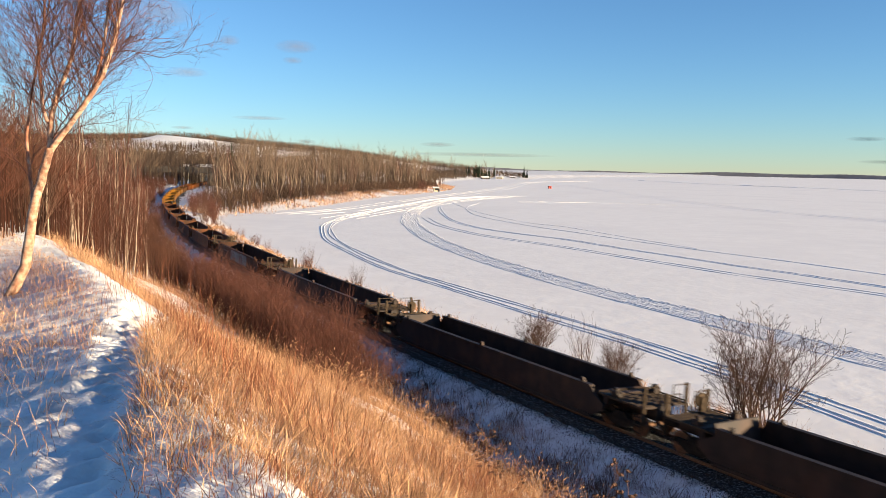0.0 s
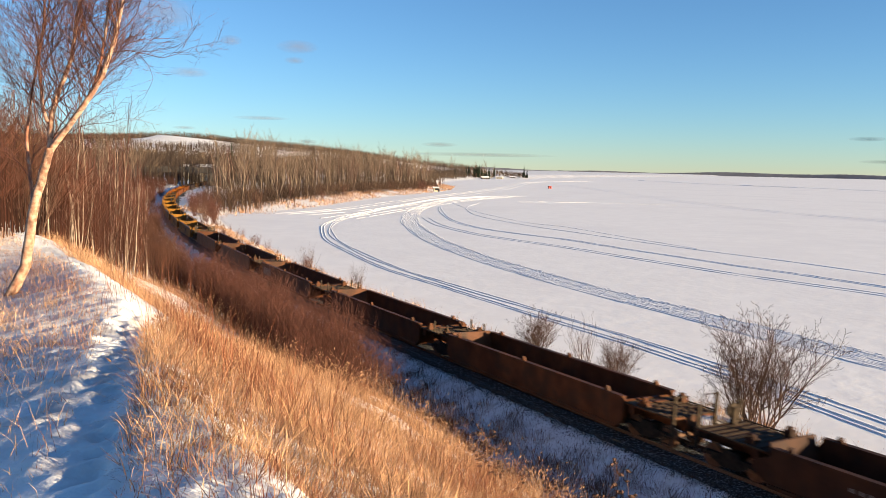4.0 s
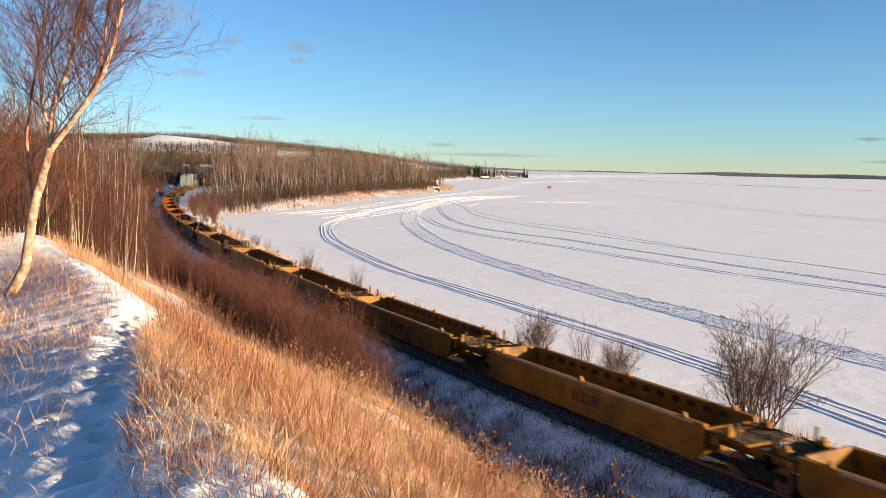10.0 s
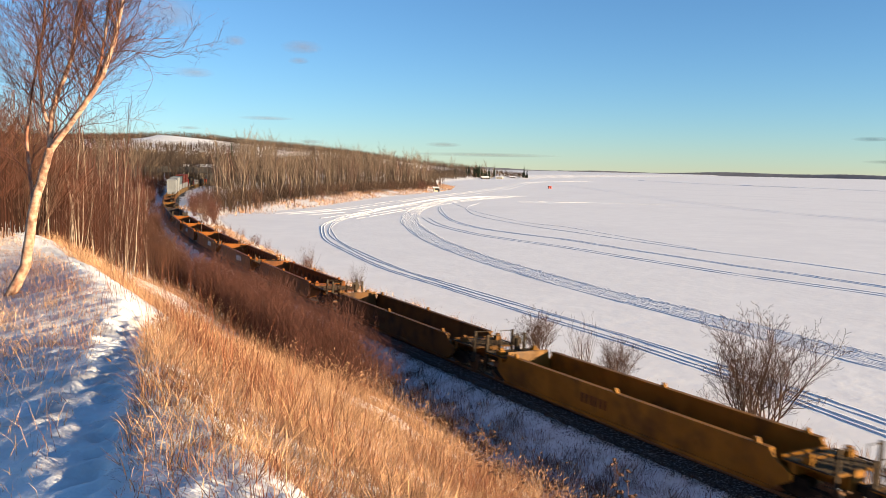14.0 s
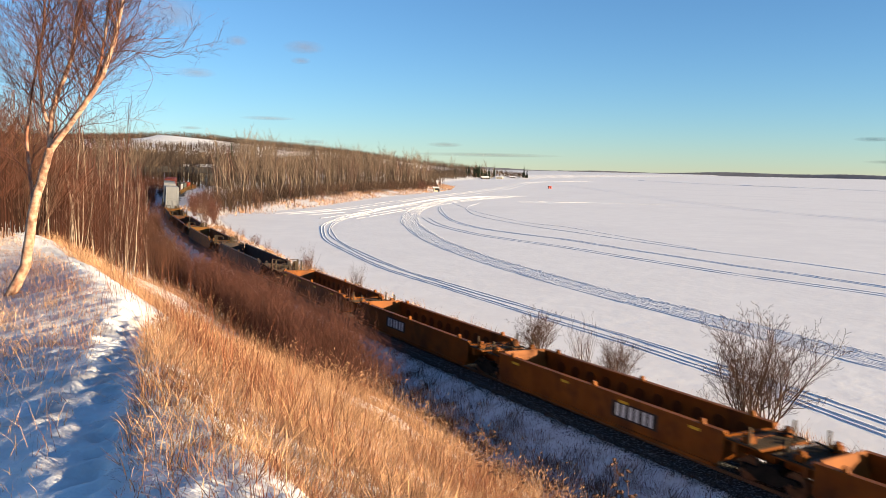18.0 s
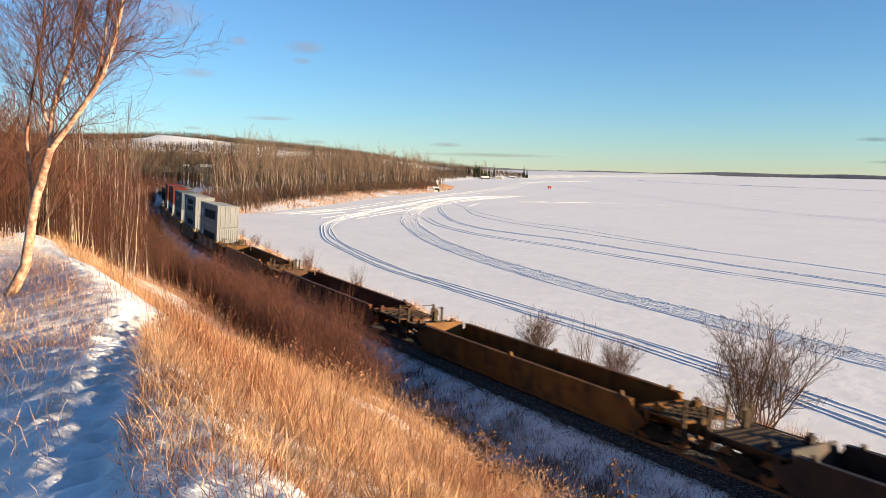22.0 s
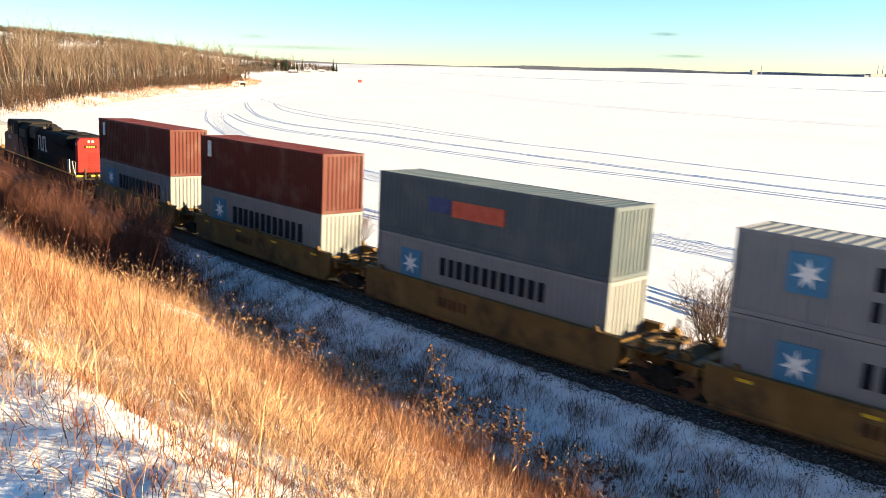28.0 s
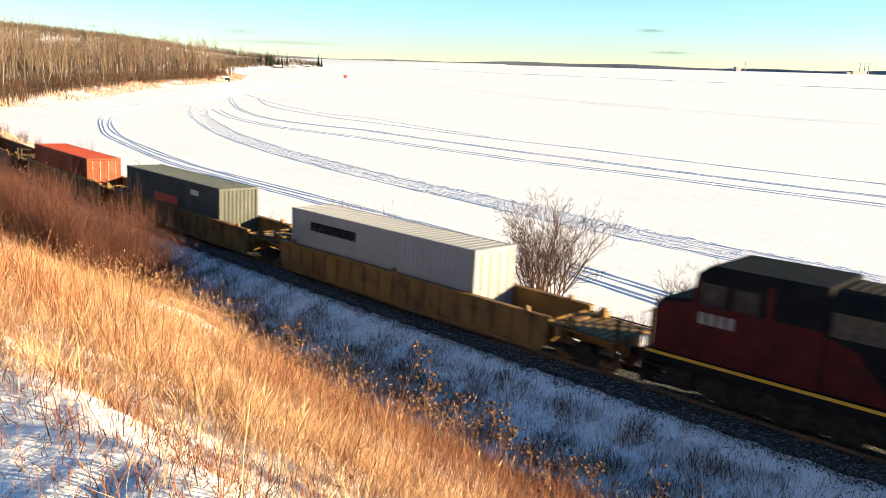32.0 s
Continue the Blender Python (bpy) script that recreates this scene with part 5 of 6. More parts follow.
# ---- grass ----
def blades(name, S_, N_, hgt, wid, lean, mat, lab, seed, heads=0.0, droop=.35, seg=2, head=(.04, .09)):
    """Dry stems at (s, n): each an arc of seg leaning pieces and, on some, a seed head."""
    r_ = np.random.RandomState(seed)
    k = len(S_)
    xr, yr, th = np.interp(S_, _S, _X), np.interp(S_, _S, _Y), np.interp(S_, _S, _TH)
    x, y = xr + N_ * np.sin(th), yr - N_ * np.cos(th)
    z = height(x, y) - .03
    a = 3 * np.sin(x * 1.9 + 1.6 * np.sin(y * 1.3)) + 3 * np.sin(y * 2.3 + x) + r_.normal(0, 1.5, k)
    h = hgt * (1 + .45 * np.sin(x * 2.7 + 2 * np.sin(y * 1.1)) * np.sin(y * 3.1 + x * .7)) * r_.uniform(.75, 1.2, k)
    ang = np.minimum(np.abs(r_.normal(0, lean, k)), 1.25)
    bend = droop * r_.uniform(.3, 2.6, k)
    b = r_.uniform(0, np.pi, k)
    W = np.stack([np.cos(b) * wid, np.sin(b) * wid, 0 * wid], 1)
    P = [np.stack([x, y, z], 1)]
    for i in range(seg):
        g = ang + bend * (i + .3) / seg
        g = np.minimum(g, 2.5)
        q = P[-1] + np.stack([np.cos(a) * np.sin(g), np.sin(a) * np.sin(g), np.cos(g)], 1) * (h / seg)[:, None]
        q[:, 2] = np.maximum(q[:, 2], z + .03)
        P.append(q)
        a = a + r_.normal(0, .35, k)
    V = np.concatenate([c for i, p in enumerate(P[:-1]) for c in (p - W * (1 - .35 * i / seg), p + W * (1 - .35 * i / seg))] + [P[-1]], 0)
    i = np.arange(k)
    F = []
    for j in range(seg - 1):
        o = 2 * j * k
        F += [tuple(q) for q in np.stack([i + o, i + o + k, i + o + 3 * k, i + o + 2 * k], 1).tolist()]
    o = 2 * (seg - 1) * k
    F += [tuple(q) for q in np.stack([i + o, i + o + k, i + o + 2 * k], 1).tolist()]
    V = V.tolist()
    P1, P2 = P[-2], P[-1]
    if heads:
        pick = np.where(r_.uniform(0, 1, k) < heads)[0]
        for j in pick:
            c = Vector(P2[j].tolist())
            d = Vector((P2[j] - P1[j]).tolist()).normalized()
            L = r_.uniform(*head)
            o = d.orthogonal().normalized() * L * .16
            q = d.cross(o)
            b0 = len(V)
            V += [tuple(c - d * L * .3), tuple(c + o), tuple(c + q), tuple(c - o), tuple(c - q), tuple(c + d * L)]
            F += [(b0, b0 + 2, b0 + 1), (b0, b0 + 3, b0 + 2), (b0, b0 + 4, b0 + 3), (b0, b0 + 1, b0 + 4), (b0 + 5, b0 + 1, b0 + 2), (b0 + 5, b0 + 2, b0 + 3), (b0 + 5, b0 + 3, b0 + 4), (b0 + 5, b0 + 4, b0 + 1)]
    ob = link(name, V, F, mat)
    return tagged(ob, lab, "grass", kind="stuff")


gr = np.random.RandomState(17)


def scatter(k, s_rng, n_rng, clump=.5, keep=None):
    """Places in clumps."""
    c = max(int(k * .02), 1)
    cs, cn = gr.uniform(*s_rng, c), gr.uniform(*n_rng, c)
    j = gr.randint(0, c, k)
    free = gr.uniform(0, 1, k) > clump
    s_ = np.where(free, gr.uniform(*s_rng, k), cs[j] + gr.normal(0, .28, k))
    n_ = np.where(free, gr.uniform(*n_rng, k), cn[j] + gr.normal(0, .28, k))
    ok = np.ones(k, bool) if keep is None else keep(s_, n_)
    return s_[ok], n_[ok]


def trail_gap(s_, n_):
    xr, yr, th = np.interp(s_, _S, _X), np.interp(s_, _S, _Y), np.interp(s_, _S, _TH)
    return trail_dist(xr + n_ * np.sin(th), yr - n_ * np.cos(th)) > .22


_ts, TRAIL_N = sn([p[0] for p in TRAIL[:-1]][::-1], [p[1] for p in TRAIL[:-1]][::-1])
TRAIL_S = np.maximum.accumulate(_ts)


def slope_zone(s_, n_):
    edge = np.interp(s_, TRAIL_S, TRAIL_N) - .3 + 1.2 * np.clip((s_ - 11) / 2, 0, 1)
    near = np.clip((s_ - 12.1) / 1.0, 0, 1) * np.clip((n_ - 20.8) / 1.0, 0, 1) * .85
    return trail_gap(s_, n_) & (n_ < edge) & (s_ > -9 - (22.5 - n_) * 2.6) & (gr.uniform(0, 1, len(s_)) > near)


s_, n_ = [np.concatenate(q) for q in zip(scatter(66000, (-7, 16), (10.4, 23.2), .84, slope_zone), scatter(40000, (-36, -6), (7.5, 22.5), .7, slope_zone), scatter(16000, (-7, 15), (8.5, 11.6), .8, slope_zone))]
low_ = 1 - .35 * np.clip((n_ - 16.5) / 5, 0, 1)
blades("slope_grass", s_, n_, gr.uniform(.18, .72, len(s_)) * low_, gr.uniform(.0016, .0038, len(s_)), .45, M_GRASS, "tall golden dry grass over the snowy slope", 1, .03, .55, 3)
s_, n_ = [np.concatenate(q) for q in zip(scatter(44000, (-16, 15), (9, 23.2), .85, slope_zone), scatter(34000, (3, 15.5), (15, 23.0), .85, slope_zone))]
blades("tangled_grass", s_, n_, gr.uniform(.2, .6, len(s_)), gr.uniform(.0014, .003, len(s_)), .8, M_GRASS, "tangled arching dry grass on the slope", 10, 0, 1.0, 3)
s_, n_ = [np.concatenate(q) for q in zip(scatter(80000, (-20, 17), (8, 23.2), .6, slope_zone), scatter(70000, (2, 15.5), (16, 23.2), .55, slope_zone))]
blades("grass_thatch", s_, n_, gr.uniform(.06, .24, len(s_)), gr.uniform(.0018, .0036, len(s_)), 1.1, M_GRASS, "matted fallen dry grass on the snowy slope", 9, 0, .5)
s_, n_ = scatter(54000, (-30, 17), (7.5, 23.2), .84, slope_zone)
blades("slope_grass", s_, n_, gr.uniform(.2, .6, len(s_)), gr.uniform(.0016, .0038, len(s_)), .6, M_STRAW, "bent golden dry grass over the snowy slope", 2, 0, 1.0, 3)
s_, n_ = scatter(15000, (-45, 20), (22.4, 29), .85, trail_gap)
blades("crest_grass", s_, n_, gr.uniform(.08, .34, len(s_)), gr.uniform(.0011, .0024, len(s_)), .6, M_GRASS, "short dry grass poking through snow on the crest", 3, 0, .6)
s_, n_ = [np.concatenate(q) for q in zip(scatter(9000, (-34, 14), (8, 22.6), .85, slope_zone), scatter(15000, (4, 14.5), (9, 16.5), .75, slope_zone))]
blades("slope_stems", s_, n_, gr.uniform(.4, 1.0, len(s_)) * (1 - .5 * np.clip((n_ - 17) / 4, 0, 1)), gr.uniform(.0016, .0032, len(s_)), .45, M_REDSTEM, "upright red-brown dead stems among the grass", 7, .0, .25, 3)
s_, n_ = scatter(30000, (-8, 9), (21.8, 26), .82, trail_gap)
blades("crest_grass", s_, n_, gr.uniform(.07, .34, len(s_)), gr.uniform(.0014, .003, len(s_)), .7, M_GRASS, "short dry grass through the snow by the birch", 8, 0, .6)
s_, n_ = scatter(46000, (-40, 16), (2.7, 7.2), .96)
blades("ditch_weeds", s_, n_, gr.uniform(.2, .6, len(s_)), gr.uniform(.004, .008, len(s_)), .4, M_WEED, "brown weeds standing in the snowy ditch", 4, 0, .5, 3)
s_, n_ = scatter(62000, (-40, 16), (2.3, 7.2), .8)
blades("ditch_thatch", s_, n_, gr.uniform(.06, .22, len(s_)), gr.uniform(.003, .007, len(s_)), 1.1, M_WEED, "matted brown grass lying in the snowy ditch", 15, 0, .4)
s_, n_ = scatter(18000, (-130, 24), (-8.6, -3.6), .8)
blades("shore_grass", s_, n_, gr.uniform(.3, .9, len(s_)), gr.uniform(.005, .012, len(s_)), .25, M_GRASS, "dry reddish grass between railway and lake", 5, .1)

s_, n_ = gr.normal(5.5, 2.6, 1300), gr.normal(20.6, .55, 1300)
ok_ = trail_gap(s_, n_)
blades("weed_stems", s_[ok_], n_[ok_], gr.uniform(.5, 1.15, ok_.sum()), gr.uniform(.002, .0042, ok_.sum()), .24, M_REDSTEM, "tall thin red-brown dead stems beside the trail", 11, 0, .2, 3)
s_, n_ = [np.concatenate(q) for q in zip(scatter(4200, (-24, 6), (8, 14), .8, slope_zone), scatter(1500, (-2, 12), (8.5, 12), .8, slope_zone))]
blades("seed_grass", s_, n_, gr.uniform(.8, 1.35, len(s_)), gr.uniform(.002, .004, len(s_)), .3, M_GRASS, "tall pale grass with drooping seed heads", 12, .8, .7, 4, (.05, .10))
s_, n_ = scatter(7000, (-3, 13), (22.8, 27), .9, trail_gap)
blades("crest_stems", s_, n_, gr.uniform(.08, .3, len(s_)), gr.uniform(.0013, .0026, len(s_)), .6, M_STRAW, "bent pale stems through the snow on the crest", 13, 0, .7, 3)

s_, n_ = scatter(9000, (10.8, 15.5), (19.8, 23.3), .97, trail_gap)
blades("flattened_tufts", s_, n_, gr.uniform(.08, .26, len(s_)), gr.uniform(.0018, .004, len(s_)), 1.25, M_REDSTEM, "flattened brown grass tufts lying on the snow", 14, 0, .3)

# dark seed-headed weeds on the slope's lower edge
def weed(seed):
    r_ = random.Random(seed)
    e = empty("dead_weed")
    st, hd = Mesh(), Mesh()
    h = r_.uniform(.8, 1.2)
    top = Vector((r_.gauss(0, .08), r_.gauss(0, .08), h))
    st.tube([(0, 0, -.05), top * .5 + Vector((r_.gauss(0, .02), 0, 0)), top], [.006, .005, .003], 4)
    for k in range(r_.randint(7, 12)):
        a, u = r_.uniform(0, 6.283), r_.uniform(.55, 1)
        b = top * u
        tip = b + Vector((math.cos(a) * .12, math.sin(a) * .12, r_.uniform(.06, .2)))
        st.tube([b, tip], [.003, .002], 3)
        R_, q = r_.uniform(.028, .05), r_.uniform(.014, .026)
        for j in range(11):
            g = 6.283 * j / 11
            e_ = R_ * r_.uniform(.55, 1.1)
            hd.v.append(tuple(tip + Vector((math.cos(g) * e_, math.sin(g) * e_, r_.uniform(-.012, .012)))))
        hd.v += [tuple(tip + Vector((0, 0, q))), tuple(tip - Vector((0, 0, q * 1.4)))]
        hd.f += [(j, (j + 1) % 11, 11) for j in range(11)] + [((j + 1) % 11, j, 12) for j in range(11)]
        hd.link("seed_head", M_SHRUB, e)
        hd = Mesh()
    st.link("stalk", M_WEED, e)
    return e


WEEDS = [weed(90 + i) for i in range(5)]
WD = random.Random(91)
for i in range(36):
    x, y = at(WD.uniform(2, 13), WD.uniform(8.5, 14))
    tagged(plant(WD.choice(WEEDS), x, y, WD.uniform(1.15, 1.7), lean=6), "dead brown weed with dark clustered seed heads", "weed", "seed-headed weeds")
drop_protos(*WEEDS)

# tan grass along the point's shore
pr_ = np.random.RandomState(23)
px_, py_ = pr_.uniform(-110, 12, 90000), pr_.uniform(150, 600, 90000)
dd_ = in_land(px_, py_)
ok_ = (dd_ > .5) & (dd_ < 17) & (np.sin(px_ * .31) + np.sin(py_ * .17 + px_ * .2) + pr_.normal(0, .6, len(px_)) > -.9)
ps_, pn_ = sn(px_[ok_], py_[ok_])
blades("shore_grass", ps_, pn_, pr_.uniform(.45, 1.15, len(ps_)), pr_.uniform(.05, .12, len(ps_)), .6, M_GRASS, "tan dry grass along the wooded point's shore", 6, 0)

# unseen trees added behind the camera to shade the crest
SHD = random.Random(77)
T_TALL = [bare_tree(95 + i, 18, .10, M_PALEBARK, M_TWIG, 1, (34, 9, 4), .5, .3, "birch_tree", .28, .5, thin_min=.011) for i in range(2)]
for c_, D_, Z_ in ((2.6, 17, 11.6), (3.8, 23, 11.7), (5.0, 16, 11.7), (6.0, 20, 11.8)):
    x, y = .407 * c_ + .913 * (D_ - 1.5), .913 * c_ - .407 * (D_ - 1.5)
    ob = plant(SHD.choice(T_TALL), x, y, 1.0, lean=0)
    k_ = (Z_ + .158 * D_ - h1(x, y)) / (18 * .5)
    ob.matrix_basis = ob.matrix_basis @ Matrix.Scale(k_, 4)
    tagged(ob, "unseen leafless birch added to shade the crest", "tree", "bank birches")
drop_protos(*T_TALL)
drop_protos(*T_POPLAR, *T_PALE, *T_SAP, *S_RED, *S_DARK, *S_ROUND, *T_FIR)

# ---- marks on the lake: ridges thrown up by snow machines ----
def smooth_line(pts, step):
    P_ = [Vector((*p, 0)) for p in pts]
    P_ = [P_[0] * 2 - P_[1]] + P_ + [P_[-1] * 2 - P_[-2]]
    out = []
    for i in range(1, len(P_) - 2):
        a, b, c, d = P_[i - 1:i + 3]
        n = max(int((c - b).length / step), 2)
        for k in range(n):
            t = k / n
            out.append(.5 * ((2 * b) + (c - a) * t + (2 * a - 5 * b + 4 * c - d) * t * t + (3 * b - a - 3 * c + d) * t ** 3))
    return out


def ridges(name, pts, offsets, h, w, lab, step=1.5, rough=.35, seed=1, gap=0.0, jit=.03):
    r_ = random.Random(seed)
    m = Mesh()
    line = smooth_line(pts, step)
    nor = []
    for i in range(len(line)):
        d = (line[min(i + 1, len(line) - 1)] - line[max(i - 1, 0)]).normalized()
        nor.append(Vector((-d.y, d.x, 0)))
    for off in offsets:
        k0 = len(m.v)
        ph = r_.uniform(0, 9)
        for i, (p, q) in enumerate(zip(line, nor)):
            o = off + .12 * math.sin(i * .21 + ph) + r_.gauss(0, jit)
            hh = h * (1 + rough * r_.gauss(0, 1)) * (0.05 if r_.random() < gap else 1)
            hh = max(hh, .01)
            for k, z in ((-.5, -.05), (-.2, hh), (.15, hh * .7), (.5, -.05)):
                c = p + q * (o + k * w)
                m.v.append((c.x, c.y, z))
        for i in range(len(line) - 1):
            a = k0 + i * 4
            for j in range(3):
                m.f.append((a + j, a + j + 4, a + j + 5, a + j + 1))
    ob = m.link(name, M_TRACK, smooth=True)
    return tagged(ob, lab, "snow track", kind="stuff")


A_ = [(28, 29), (23.2, 41.1), (20.9, 47.2), (18.0, 53.9), (14.2, 62.6), (8.8, 73.2), (1.2, 87.9), (-6.6, 104.2), (-13.9, 124.1), (-20.7, 148.0), (-24.9, 175.8), (-25.1, 199.0), (-22.2, 224.9), (-15.5, 271.1), (-0.7, 343.5), (20.4, 382.9)]
B_ = [(44, 33), (36.5, 46.5), (31.2, 56.0), (30.0, 58.9), (27.7, 63.4), (25.3, 69.1), (22.5, 75.9), (18.8, 83.7), (14.4, 93.9), (9.1, 108.7), (5.7, 118.4), (1.8, 132.9), (-2.0, 149.5), (-5.5, 173.3), (-7.6, 192.4), (-8.6, 224), (-7.0, 262), (2.0, 330), (20, 385)]
C_ = [(92, 52), (79, 73), (66, 95), (59.2, 107.7), (52.5, 121.5), (47.3, 130.9), (41.4, 141.9), (34.6, 156.1), (26.5, 175.1), (21.6, 185.5), (12.9, 211.5), (8.6, 236.2), (8.1, 269.5), (14, 310)]
C2_ = [(44, 140), (42.3, 145.2), (36.1, 163.0), (28.4, 187.4), (20.8, 201.0), (11.3, 240.2), (3.6, 301.9)]
D_ = [(86, 40), (72, 64), (60, 83), (52.6, 95.4), (46.5, 107.4), (41.8, 115.5), (36.7, 125.6), (30.5, 137.7), (23.3, 153.5), (18.7, 160.1), (9.5, 175.4), (3.8, 195.5), (0.4, 227.6), (-0.9, 273.5)]
F_ = [(82, 34), (68, 58), (57, 76), (49.1, 89.0), (42.6, 98.3), (38.1, 105.0), (33.4, 114.0), (27.7, 124.7), (21.0, 137.6), (12.4, 151.0), (6.6, 162.5), (-0.9, 186.3), (-4.5, 212.9)]
E_ = [(172, 152), (150, 190), (138, 215), (130.3, 239.1), (118.3, 276.4), (112.1, 313.0), (108.3, 375.2), (107.9, 492.5), (107.0, 715.7)]
G_ = [(-41.6, 214.5), (-30.3, 241.8), (-17.3, 301.5), (4.7, 397.2), (40.3, 560.3), (90.2, 830.6), (179.5, 1014.2)]
snow_lab = "snow-machine trail pressed into the lake's snow"
ridges("snow_trail", A_, (-1.35, -.75, .3, .9), .065, .3, snow_lab, 1.2, .2, 1)
ridges("snow_trail", B_, [-1.5 + .27 * i for i in range(11)], .02, .2, "wide churned snow-machine trail on the lake", .5, .8, 2, .25, .06)
ridges("snow_trail", B_, (1.62, 1.95, -1.7), .05, .26, snow_lab, 1.0, .3, 21)
ridges("snow_trail", B_, (-1.95, -2.2), .04, .3, "snow clods thrown up beside the wide trail", .4, .9, 22, .35, .1)
ridges("snow_trail", C_, (0,), .075, .36, snow_lab, 1.6, .2, 3)
ridges("snow_trail", C2_, (0,), .05, .3, snow_lab, 1.6, .3, 31)
ridges("snow_trail", D_, (-.45, .45), .07, .34, snow_lab, 1.6, .2, 4)
ridges("snow_trail", F_, (-.8, .8), .07, .32, snow_lab, 1.6, .2, 32)
ridges("snow_trail", E_, (-3, 3), .05, .7, snow_lab, 5, .3, 5)
ridges("snow_trail", G_, (-7, -1, 3), .10, 1.1, "bright churned trails by the wooded point", 3, .3, 6, .1)
ridges("snow_trail", [(-25, 199), (-10, 262), (8, 330), (25, 372), (38, 400)], (-3, 0, 5), .10, .9, "bright churned trails by the wooded point", 2, .3, 7, .1)
ridges("snow_trail", [(30.8, 324.9), (60, 332), (95, 322)], (0, 1.5), .12, .8, snow_lab, 2, .5, 8, .2)
ridges("pressure_ridge", [(520, 420), (470, 530), (430, 640), (397, 733), (362, 851), (316, 980), (287, 1316)], (0,), .35, 1.6, "broken dark ridge of ice far out", 6, .5, 9, .3)
ridges("pressure_ridge", [(420, 760), (300, 900), (180, 1190)], (0, 2), .05, 2.0, "broken dark ridge of ice far out", 6, .5, 10, .3)

# ---- stones on the ballast's shoulder ----
sr = random.Random(51)
m = Mesh()
for i in range(34000):
    s_ = sr.uniform(-60, 16)
    n_ = sr.choice((1, 1, 1, -1)) * min(1.5 + abs(sr.gauss(0, .42)), 3.6)
    x, y = at(s_, n_)
    a = abs(n_)
    z = float(np.interp(a, [1.55, 1.9, 2.6, 4.0, 5.5], [2.32, 2.22, 1.98, 1.56, 1.46]))
    r_ = sr.uniform(.016, .04)
    q = [(x + sr.uniform(.6, 1) * r_, y, z), (x, y + sr.uniform(.6, 1) * r_, z), (x - sr.uniform(.6, 1) * r_, y, z), (x, y - r_, z), (x, y, z + sr.uniform(.6, 1.1) * r_)]
    m.add(q, [(0, 1, 4), (1, 2, 4), (2, 3, 4), (3, 0, 4)])
tagged(m.link("ballast_stones", M_STONE), "loose dark ballast stones in the snow", "stones", kind="stuff")
tr_ = Mesh().box(-.11, .11, -1.3, 1.3, -.1, .1)
tie_mesh = None
for i in range(240):
    s_ = -110 + i * .52
    x, y, th = rail(s_)
    if tie_mesh is None:
        o = tr_.link("sleeper", M_TIE, track)
        tie_mesh = o.data
    else:
        o = new("sleeper", tie_mesh)
        o.parent = track
    o.matrix_basis = pose(x, y, RAIL_Z - .285, 0, 0, math.degrees(th)) @ pose(0, 0, 0, -CANT, 0, 0)

# ---- far shore ----
fr_ = random.Random(61)
m = Mesh()
R_FAR = 4300
k = 420
for i in range(k):
    a = radians(-6 + 70 * i / (k - 1))
    top = 14 + 4 * math.sin(i * .045) + 3 * math.sin(i * .13 + 1) + fr_.uniform(0, 1.5)
    top *= 1.0 if i > 20 else i / 20
    for r_, z in ((R_FAR, -1), (R_FAR + 10, top * .8), (R_FAR + 90, top), (R_FAR + 200, -1)):
        m.v.append((r_ * math.sin(a), r_ * math.cos(a), z))
for i in range(k - 1):
    for j in range(3):
        m.f.append((i * 4 + j, i * 4 + j + 1, i * 4 + j + 5, i * 4 + j + 4))
tagged(m.link("far_shore", M_FARWOOD, smooth=True), "low wooded far shore of the lake, haze in its colour", "shore", kind="structure")

# power plant on the far shore
# concrete colour dimmed and blued to carry the haze of the distance
M_CONC = material("hazed_concrete", (0.20, 0.20, 0.215), (0.27, 0.27, 0.28), 0.2, 0.8)
plant_ = tagged(empty("power_plant"), "pale distant power plant with three tall stacks", "power plant")
bx, by = 4250 * math.sin(radians(40.6)), 4250 * math.cos(radians(40.6))
plant_.location = (bx, by, 0)
Mesh().box(-45, 30, -15, 15, 0, 14).link("hall", M_CONC, plant_)
Mesh().box(-75, -45, -12, 12, 0, 7).link("annexe", M_CONC, plant_)
for x in (-4, 22, 43):
    Mesh().tube([(x, -8, 0), (x, -8, 52)], [2.2, 1.5], 10).link("stack", M_CONC, plant_)
Mesh().box(-640, -615, -10, 10, 0, 20).tube([(-590, 0, 0), (-590, 0, 42)], [1.6, 1.2], 8).link("silo", M_CONC, plant_)

# fishing hut on the ice
M_HUTRED = material("hut_red", (0.45, 0.03, 0.02), (0.55, 0.05, 0.03), 1.0, 0.6)
hut = tagged(empty("fishing_hut"), "small red fishing hut on the frozen lake", "hut")
hut.matrix_basis = pose(75.0, 572.5, 0, 0, 0, 20) @ Matrix.Scale(.68, 4)
Mesh().box(-1.5, 1.5, -1.2, 1.2, .1, 2.1).link("cabin", M_HUTRED, hut)
Mesh().prism([(-1.7, 2.1), (1.7, 2.1), (0, 2.7)], -1.35, 1.35).link("roof", M_GEAR, hut)
Mesh().box(-.4, .4, -1.25, -1.21, .15, 1.9).link("door", M_GEAR, hut)
Mesh().box(-1.7, 1.7, -1.0, -.8, -.03, .1).link("runner", M_GEAR, hut)
Mesh().box(-1.7, 1.7, .8, 1.0, -.03, .1).link("runner", M_GEAR, hut)

# houses and sheds among the trees
M_SIDING = material("pale_siding", (0.42, 0.36, 0.26), (0.52, 0.45, 0.33), 0.5, 0.8)
M_DARKWALL = material("dark_siding", (0.06, 0.05, 0.05), (0.1, 0.08, 0.07), 0.5, 0.8)


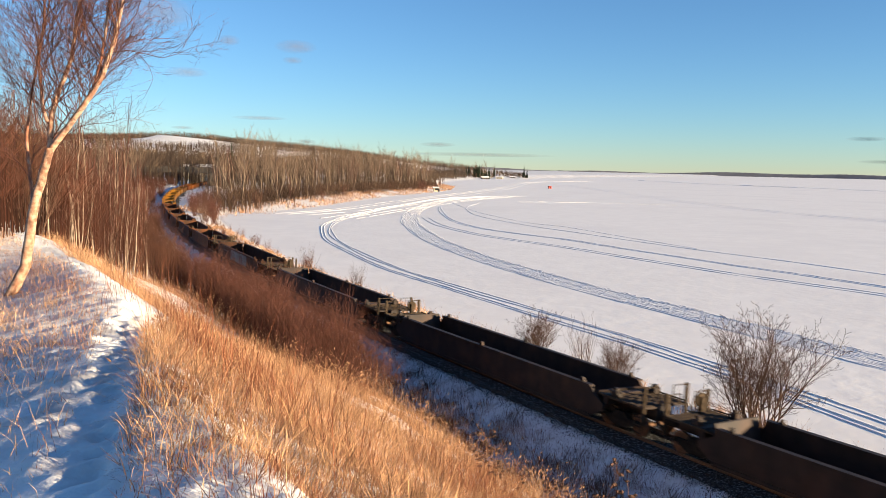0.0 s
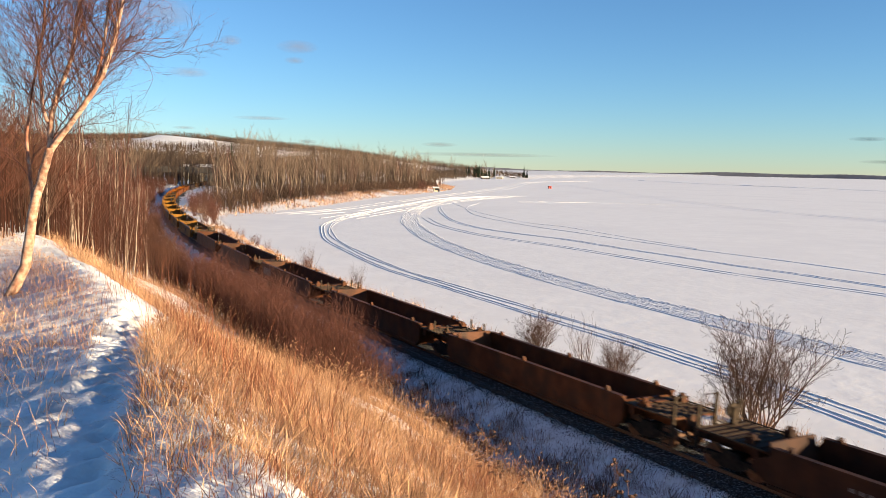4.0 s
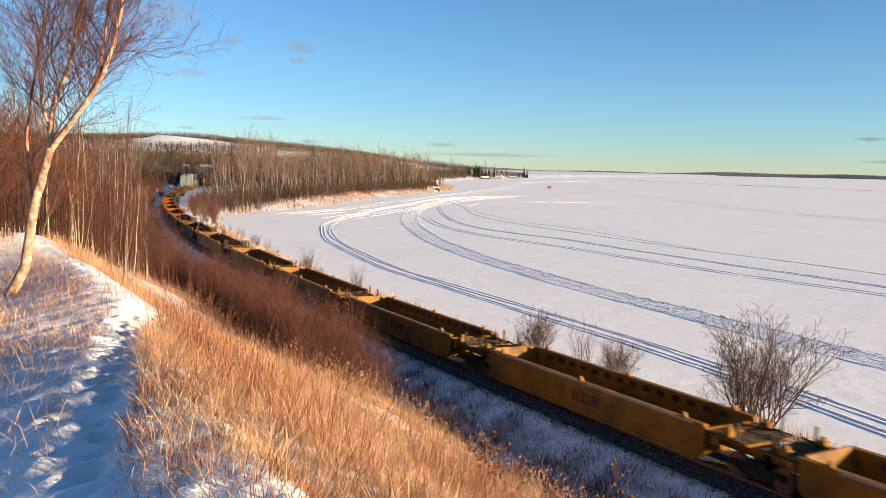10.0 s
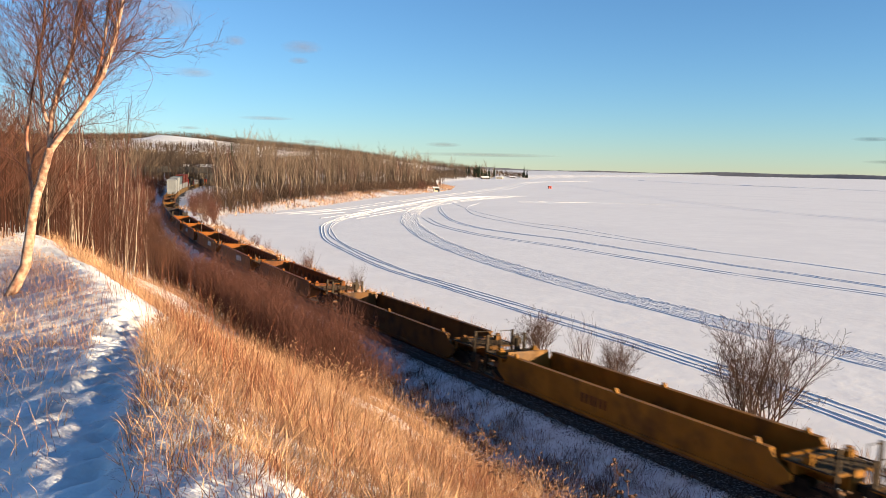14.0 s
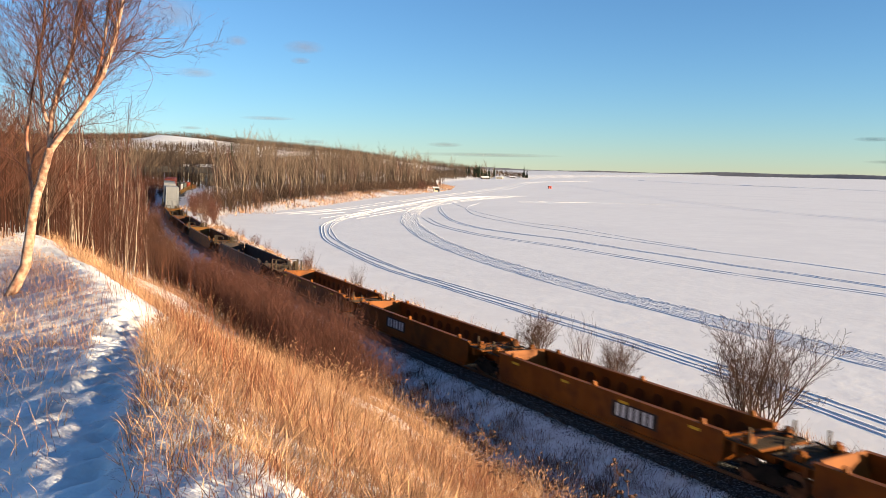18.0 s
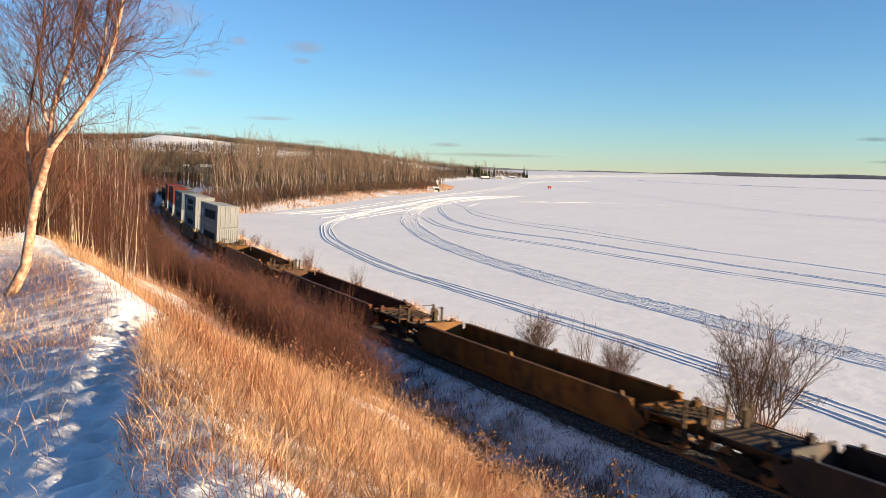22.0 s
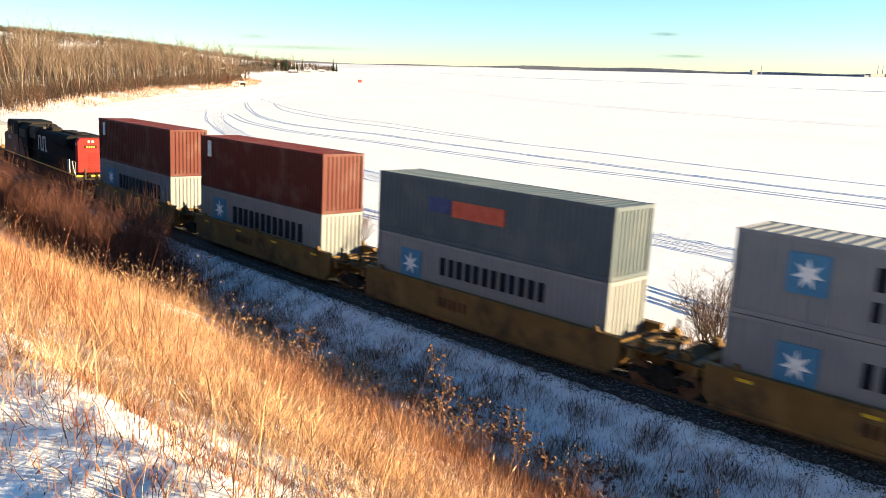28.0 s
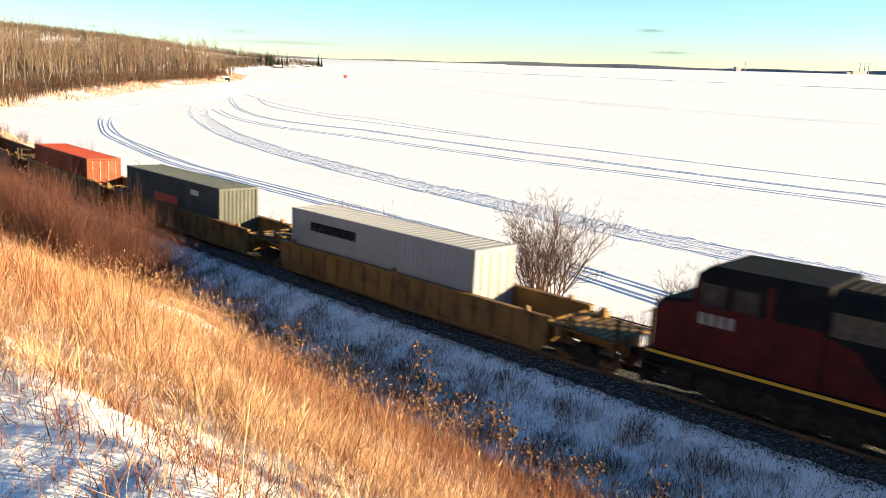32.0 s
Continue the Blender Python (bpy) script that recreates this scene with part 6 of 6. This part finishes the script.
def house(x, y, w, d, h, turn, wall, lab, name="house", lift=0.0):
    e = tagged(empty(name), lab, name)
    e.matrix_basis = pose(x, y, h1(x, y) - .2 + lift, 0, 0, turn)
    Mesh().box(-w / 2, w / 2, -d / 2, d / 2, -2, h).link("wall", wall, e)
    m = Mesh()
    m.run([(-d / 2 - .5, h), (d / 2 + .5, h), (0, h + d * .28)], -w / 2 - .4, w / 2 + .4)
    rf = m.link("roof", M_SNOW, e, "snow-covered gable roof")
    Mesh().box(w * .2, w * .2 + .6, -.3, .3, h + .1, h + d * .28 + .9).link("chimney", M_GEAR, rf)
    for k in (-.28, .1):
        Mesh().box(w * k, w * k + 1.1, -d / 2 - .03, -d / 2 + .02, h * .4, h * .4 + 1.1).link("window", M_GLASS, e)
    Mesh().box(w * .34, w * .34 + .9, -d / 2 - .04, -d / 2 + .02, 0, 2).link("door", M_GEAR, e)


house(-3.6, 440, 2.6, 2.2, 2.2, 10, M_SIDING, "small pale shed at the point's shore", "shed", 0)
house(52, 1012, 9, 6, 2.6, 15, M_DARKWALL, "dark lake house with a snowy roof on the spit")
house(75, 1090, 9, 6, 2.6, -10, M_SIDING, "lake house with a snowy roof on the spit")
house(95, 1118, 7, 5, 2.4, 5, M_DARKWALL, "small lake house with a snowy roof")
house(-18, 690, 8, 5, 2.2, 20, M_DARKWALL, "low dark house with a snowy roof above the shore", lift=1)
house(-122, 415, 17, 9, 4, 12, M_SIDING, "low house with a snowy roof behind the bridge", lift=1.5)

# road bridge over the line at the far bend
M_DARKCONC = material("stained_concrete", (0.05, 0.045, 0.04), (0.10, 0.085, 0.075), 0.6, 0.85, 0.3)
bx, by, bt = rail(-350)
bridge = tagged(empty("road_bridge"), "dark concrete road bridge over the railway with snow on its deck", "bridge")
bridge.matrix_basis = pose(bx, by, RAIL_Z, 0, 0, math.degrees(bt))
Mesh().box(-5, 5, -26, 12, 6.2, 7.6).link("deck", M_DARKCONC, bridge)
Mesh().box(-4.4, 4.4, -25.9, 11.9, 7.6, 7.75).link("snow_cover", M_SNOW, bridge)
for x in (-4.8, 4.8):
    Mesh().box(x - .2, x + .2, -26, 12, 7.6, 8.6).link("parapet", M_DARKCONC, bridge)
for y in (-25, 11):
    Mesh().box(-5.5, 5.5, y - 6, y + 2, -3, 6.2).link("abutment", M_DARKCONC, bridge)
Mesh().box(-4, 4, -11, -10, -3, 6.2).link("pier", M_DARKCONC, bridge)

# ---- clouds ----
M_CLOUD = bpy.data.materials.new("cloud")
M_CLOUD.use_nodes = True
nt = M_CLOUD.node_tree
pb = nt.nodes["Principled BSDF"]
pb.inputs["Base Color"].default_value = (0.13, 0.12, 0.14, 1)
pb.inputs["Roughness"].default_value = 1.0
tc = nt.nodes.new("ShaderNodeTexCoord")
mp = nt.nodes.new("ShaderNodeMapping")
mp.inputs["Location"].default_value, mp.inputs["Scale"].default_value = (-1, 0, -1), (2, 0, 2)
gd = nt.nodes.new("ShaderNodeTexGradient")
gd.gradient_type = "SPHERICAL"
nz = nt.nodes.new("ShaderNodeTexNoise")
nz.inputs["Scale"].default_value, nz.inputs["Detail"].default_value = 3.0, 6
mul = nt.nodes.new("ShaderNodeMath")
mul.operation = "MULTIPLY"
rng_ = nt.nodes.new("ShaderNodeMapRange")
rng_.inputs["From Min"].default_value, rng_.inputs["From Max"].default_value, rng_.inputs["To Max"].default_value = .03, .75, .42
nt.links.new(tc.outputs["Generated"], mp.inputs["Vector"])
nt.links.new(mp.outputs["Vector"], gd.inputs["Vector"])
nt.links.new(tc.outputs["Generated"], nz.inputs["Vector"])
nt.links.new(gd.outputs["Fac"], mul.inputs[0])
nt.links.new(nz.outputs["Fac"], mul.inputs[1])
nt.links.new(mul.outputs["Value"], rng_.inputs["Value"])
nt.links.new(rng_.outputs["Result"], pb.inputs["Alpha"])
CLOUDS = []
# bearing, height above the level line in degrees, width, height in metres
for b_, e_, w_, h_ in ((-17.3, 5.9, 240, 60), (-14.6, 8.1, 130, 60), (-10.2, 7.9, 240, 80), (-10.4, 7.0, 120, 40), (-12.6, 3.1, 320, 26), (-17.6, 2.3, 130, 20), (-18.8, 9.6, 360, 170),
                       (-0.4, 1.6, 220, 30), (2.5, .95, 900, 26), (27.2, 2.3, 200, 26), (28.5, .9, 300, 22), (-9.5, 1.6, 120, 26)):
    b_, e_ = radians(b_), radians(e_)
    R_ = 4400
    m = Mesh()
    n1, n2 = 12, 8
    for i in range(n2 + 1):
        for j in range(n1):
            a, c = 2 * math.pi * j / n1, math.pi * i / n2
            m.v.append((w_ / 2 * math.sin(c) * math.cos(a), 20 * math.sin(c) * math.sin(a), h_ / 2 * math.cos(c)))
    for i in range(n2):
        for j in range(n1):
            m.f.append((i * n1 + j, i * n1 + (j + 1) % n1, (i + 1) * n1 + (j + 1) % n1, (i + 1) * n1 + j))
    c = m.link("cloud", M_CLOUD, smooth=True)
    tagged(c, "small thin grey-lavender cloud low in the sky", "cloud", "drifting clouds")
    CLOUDS.append((c, (R_ * math.sin(b_) * math.cos(e_), R_ * math.cos(b_) * math.cos(e_), 13 + R_ * math.sin(e_)), -math.degrees(b_)))

motions()
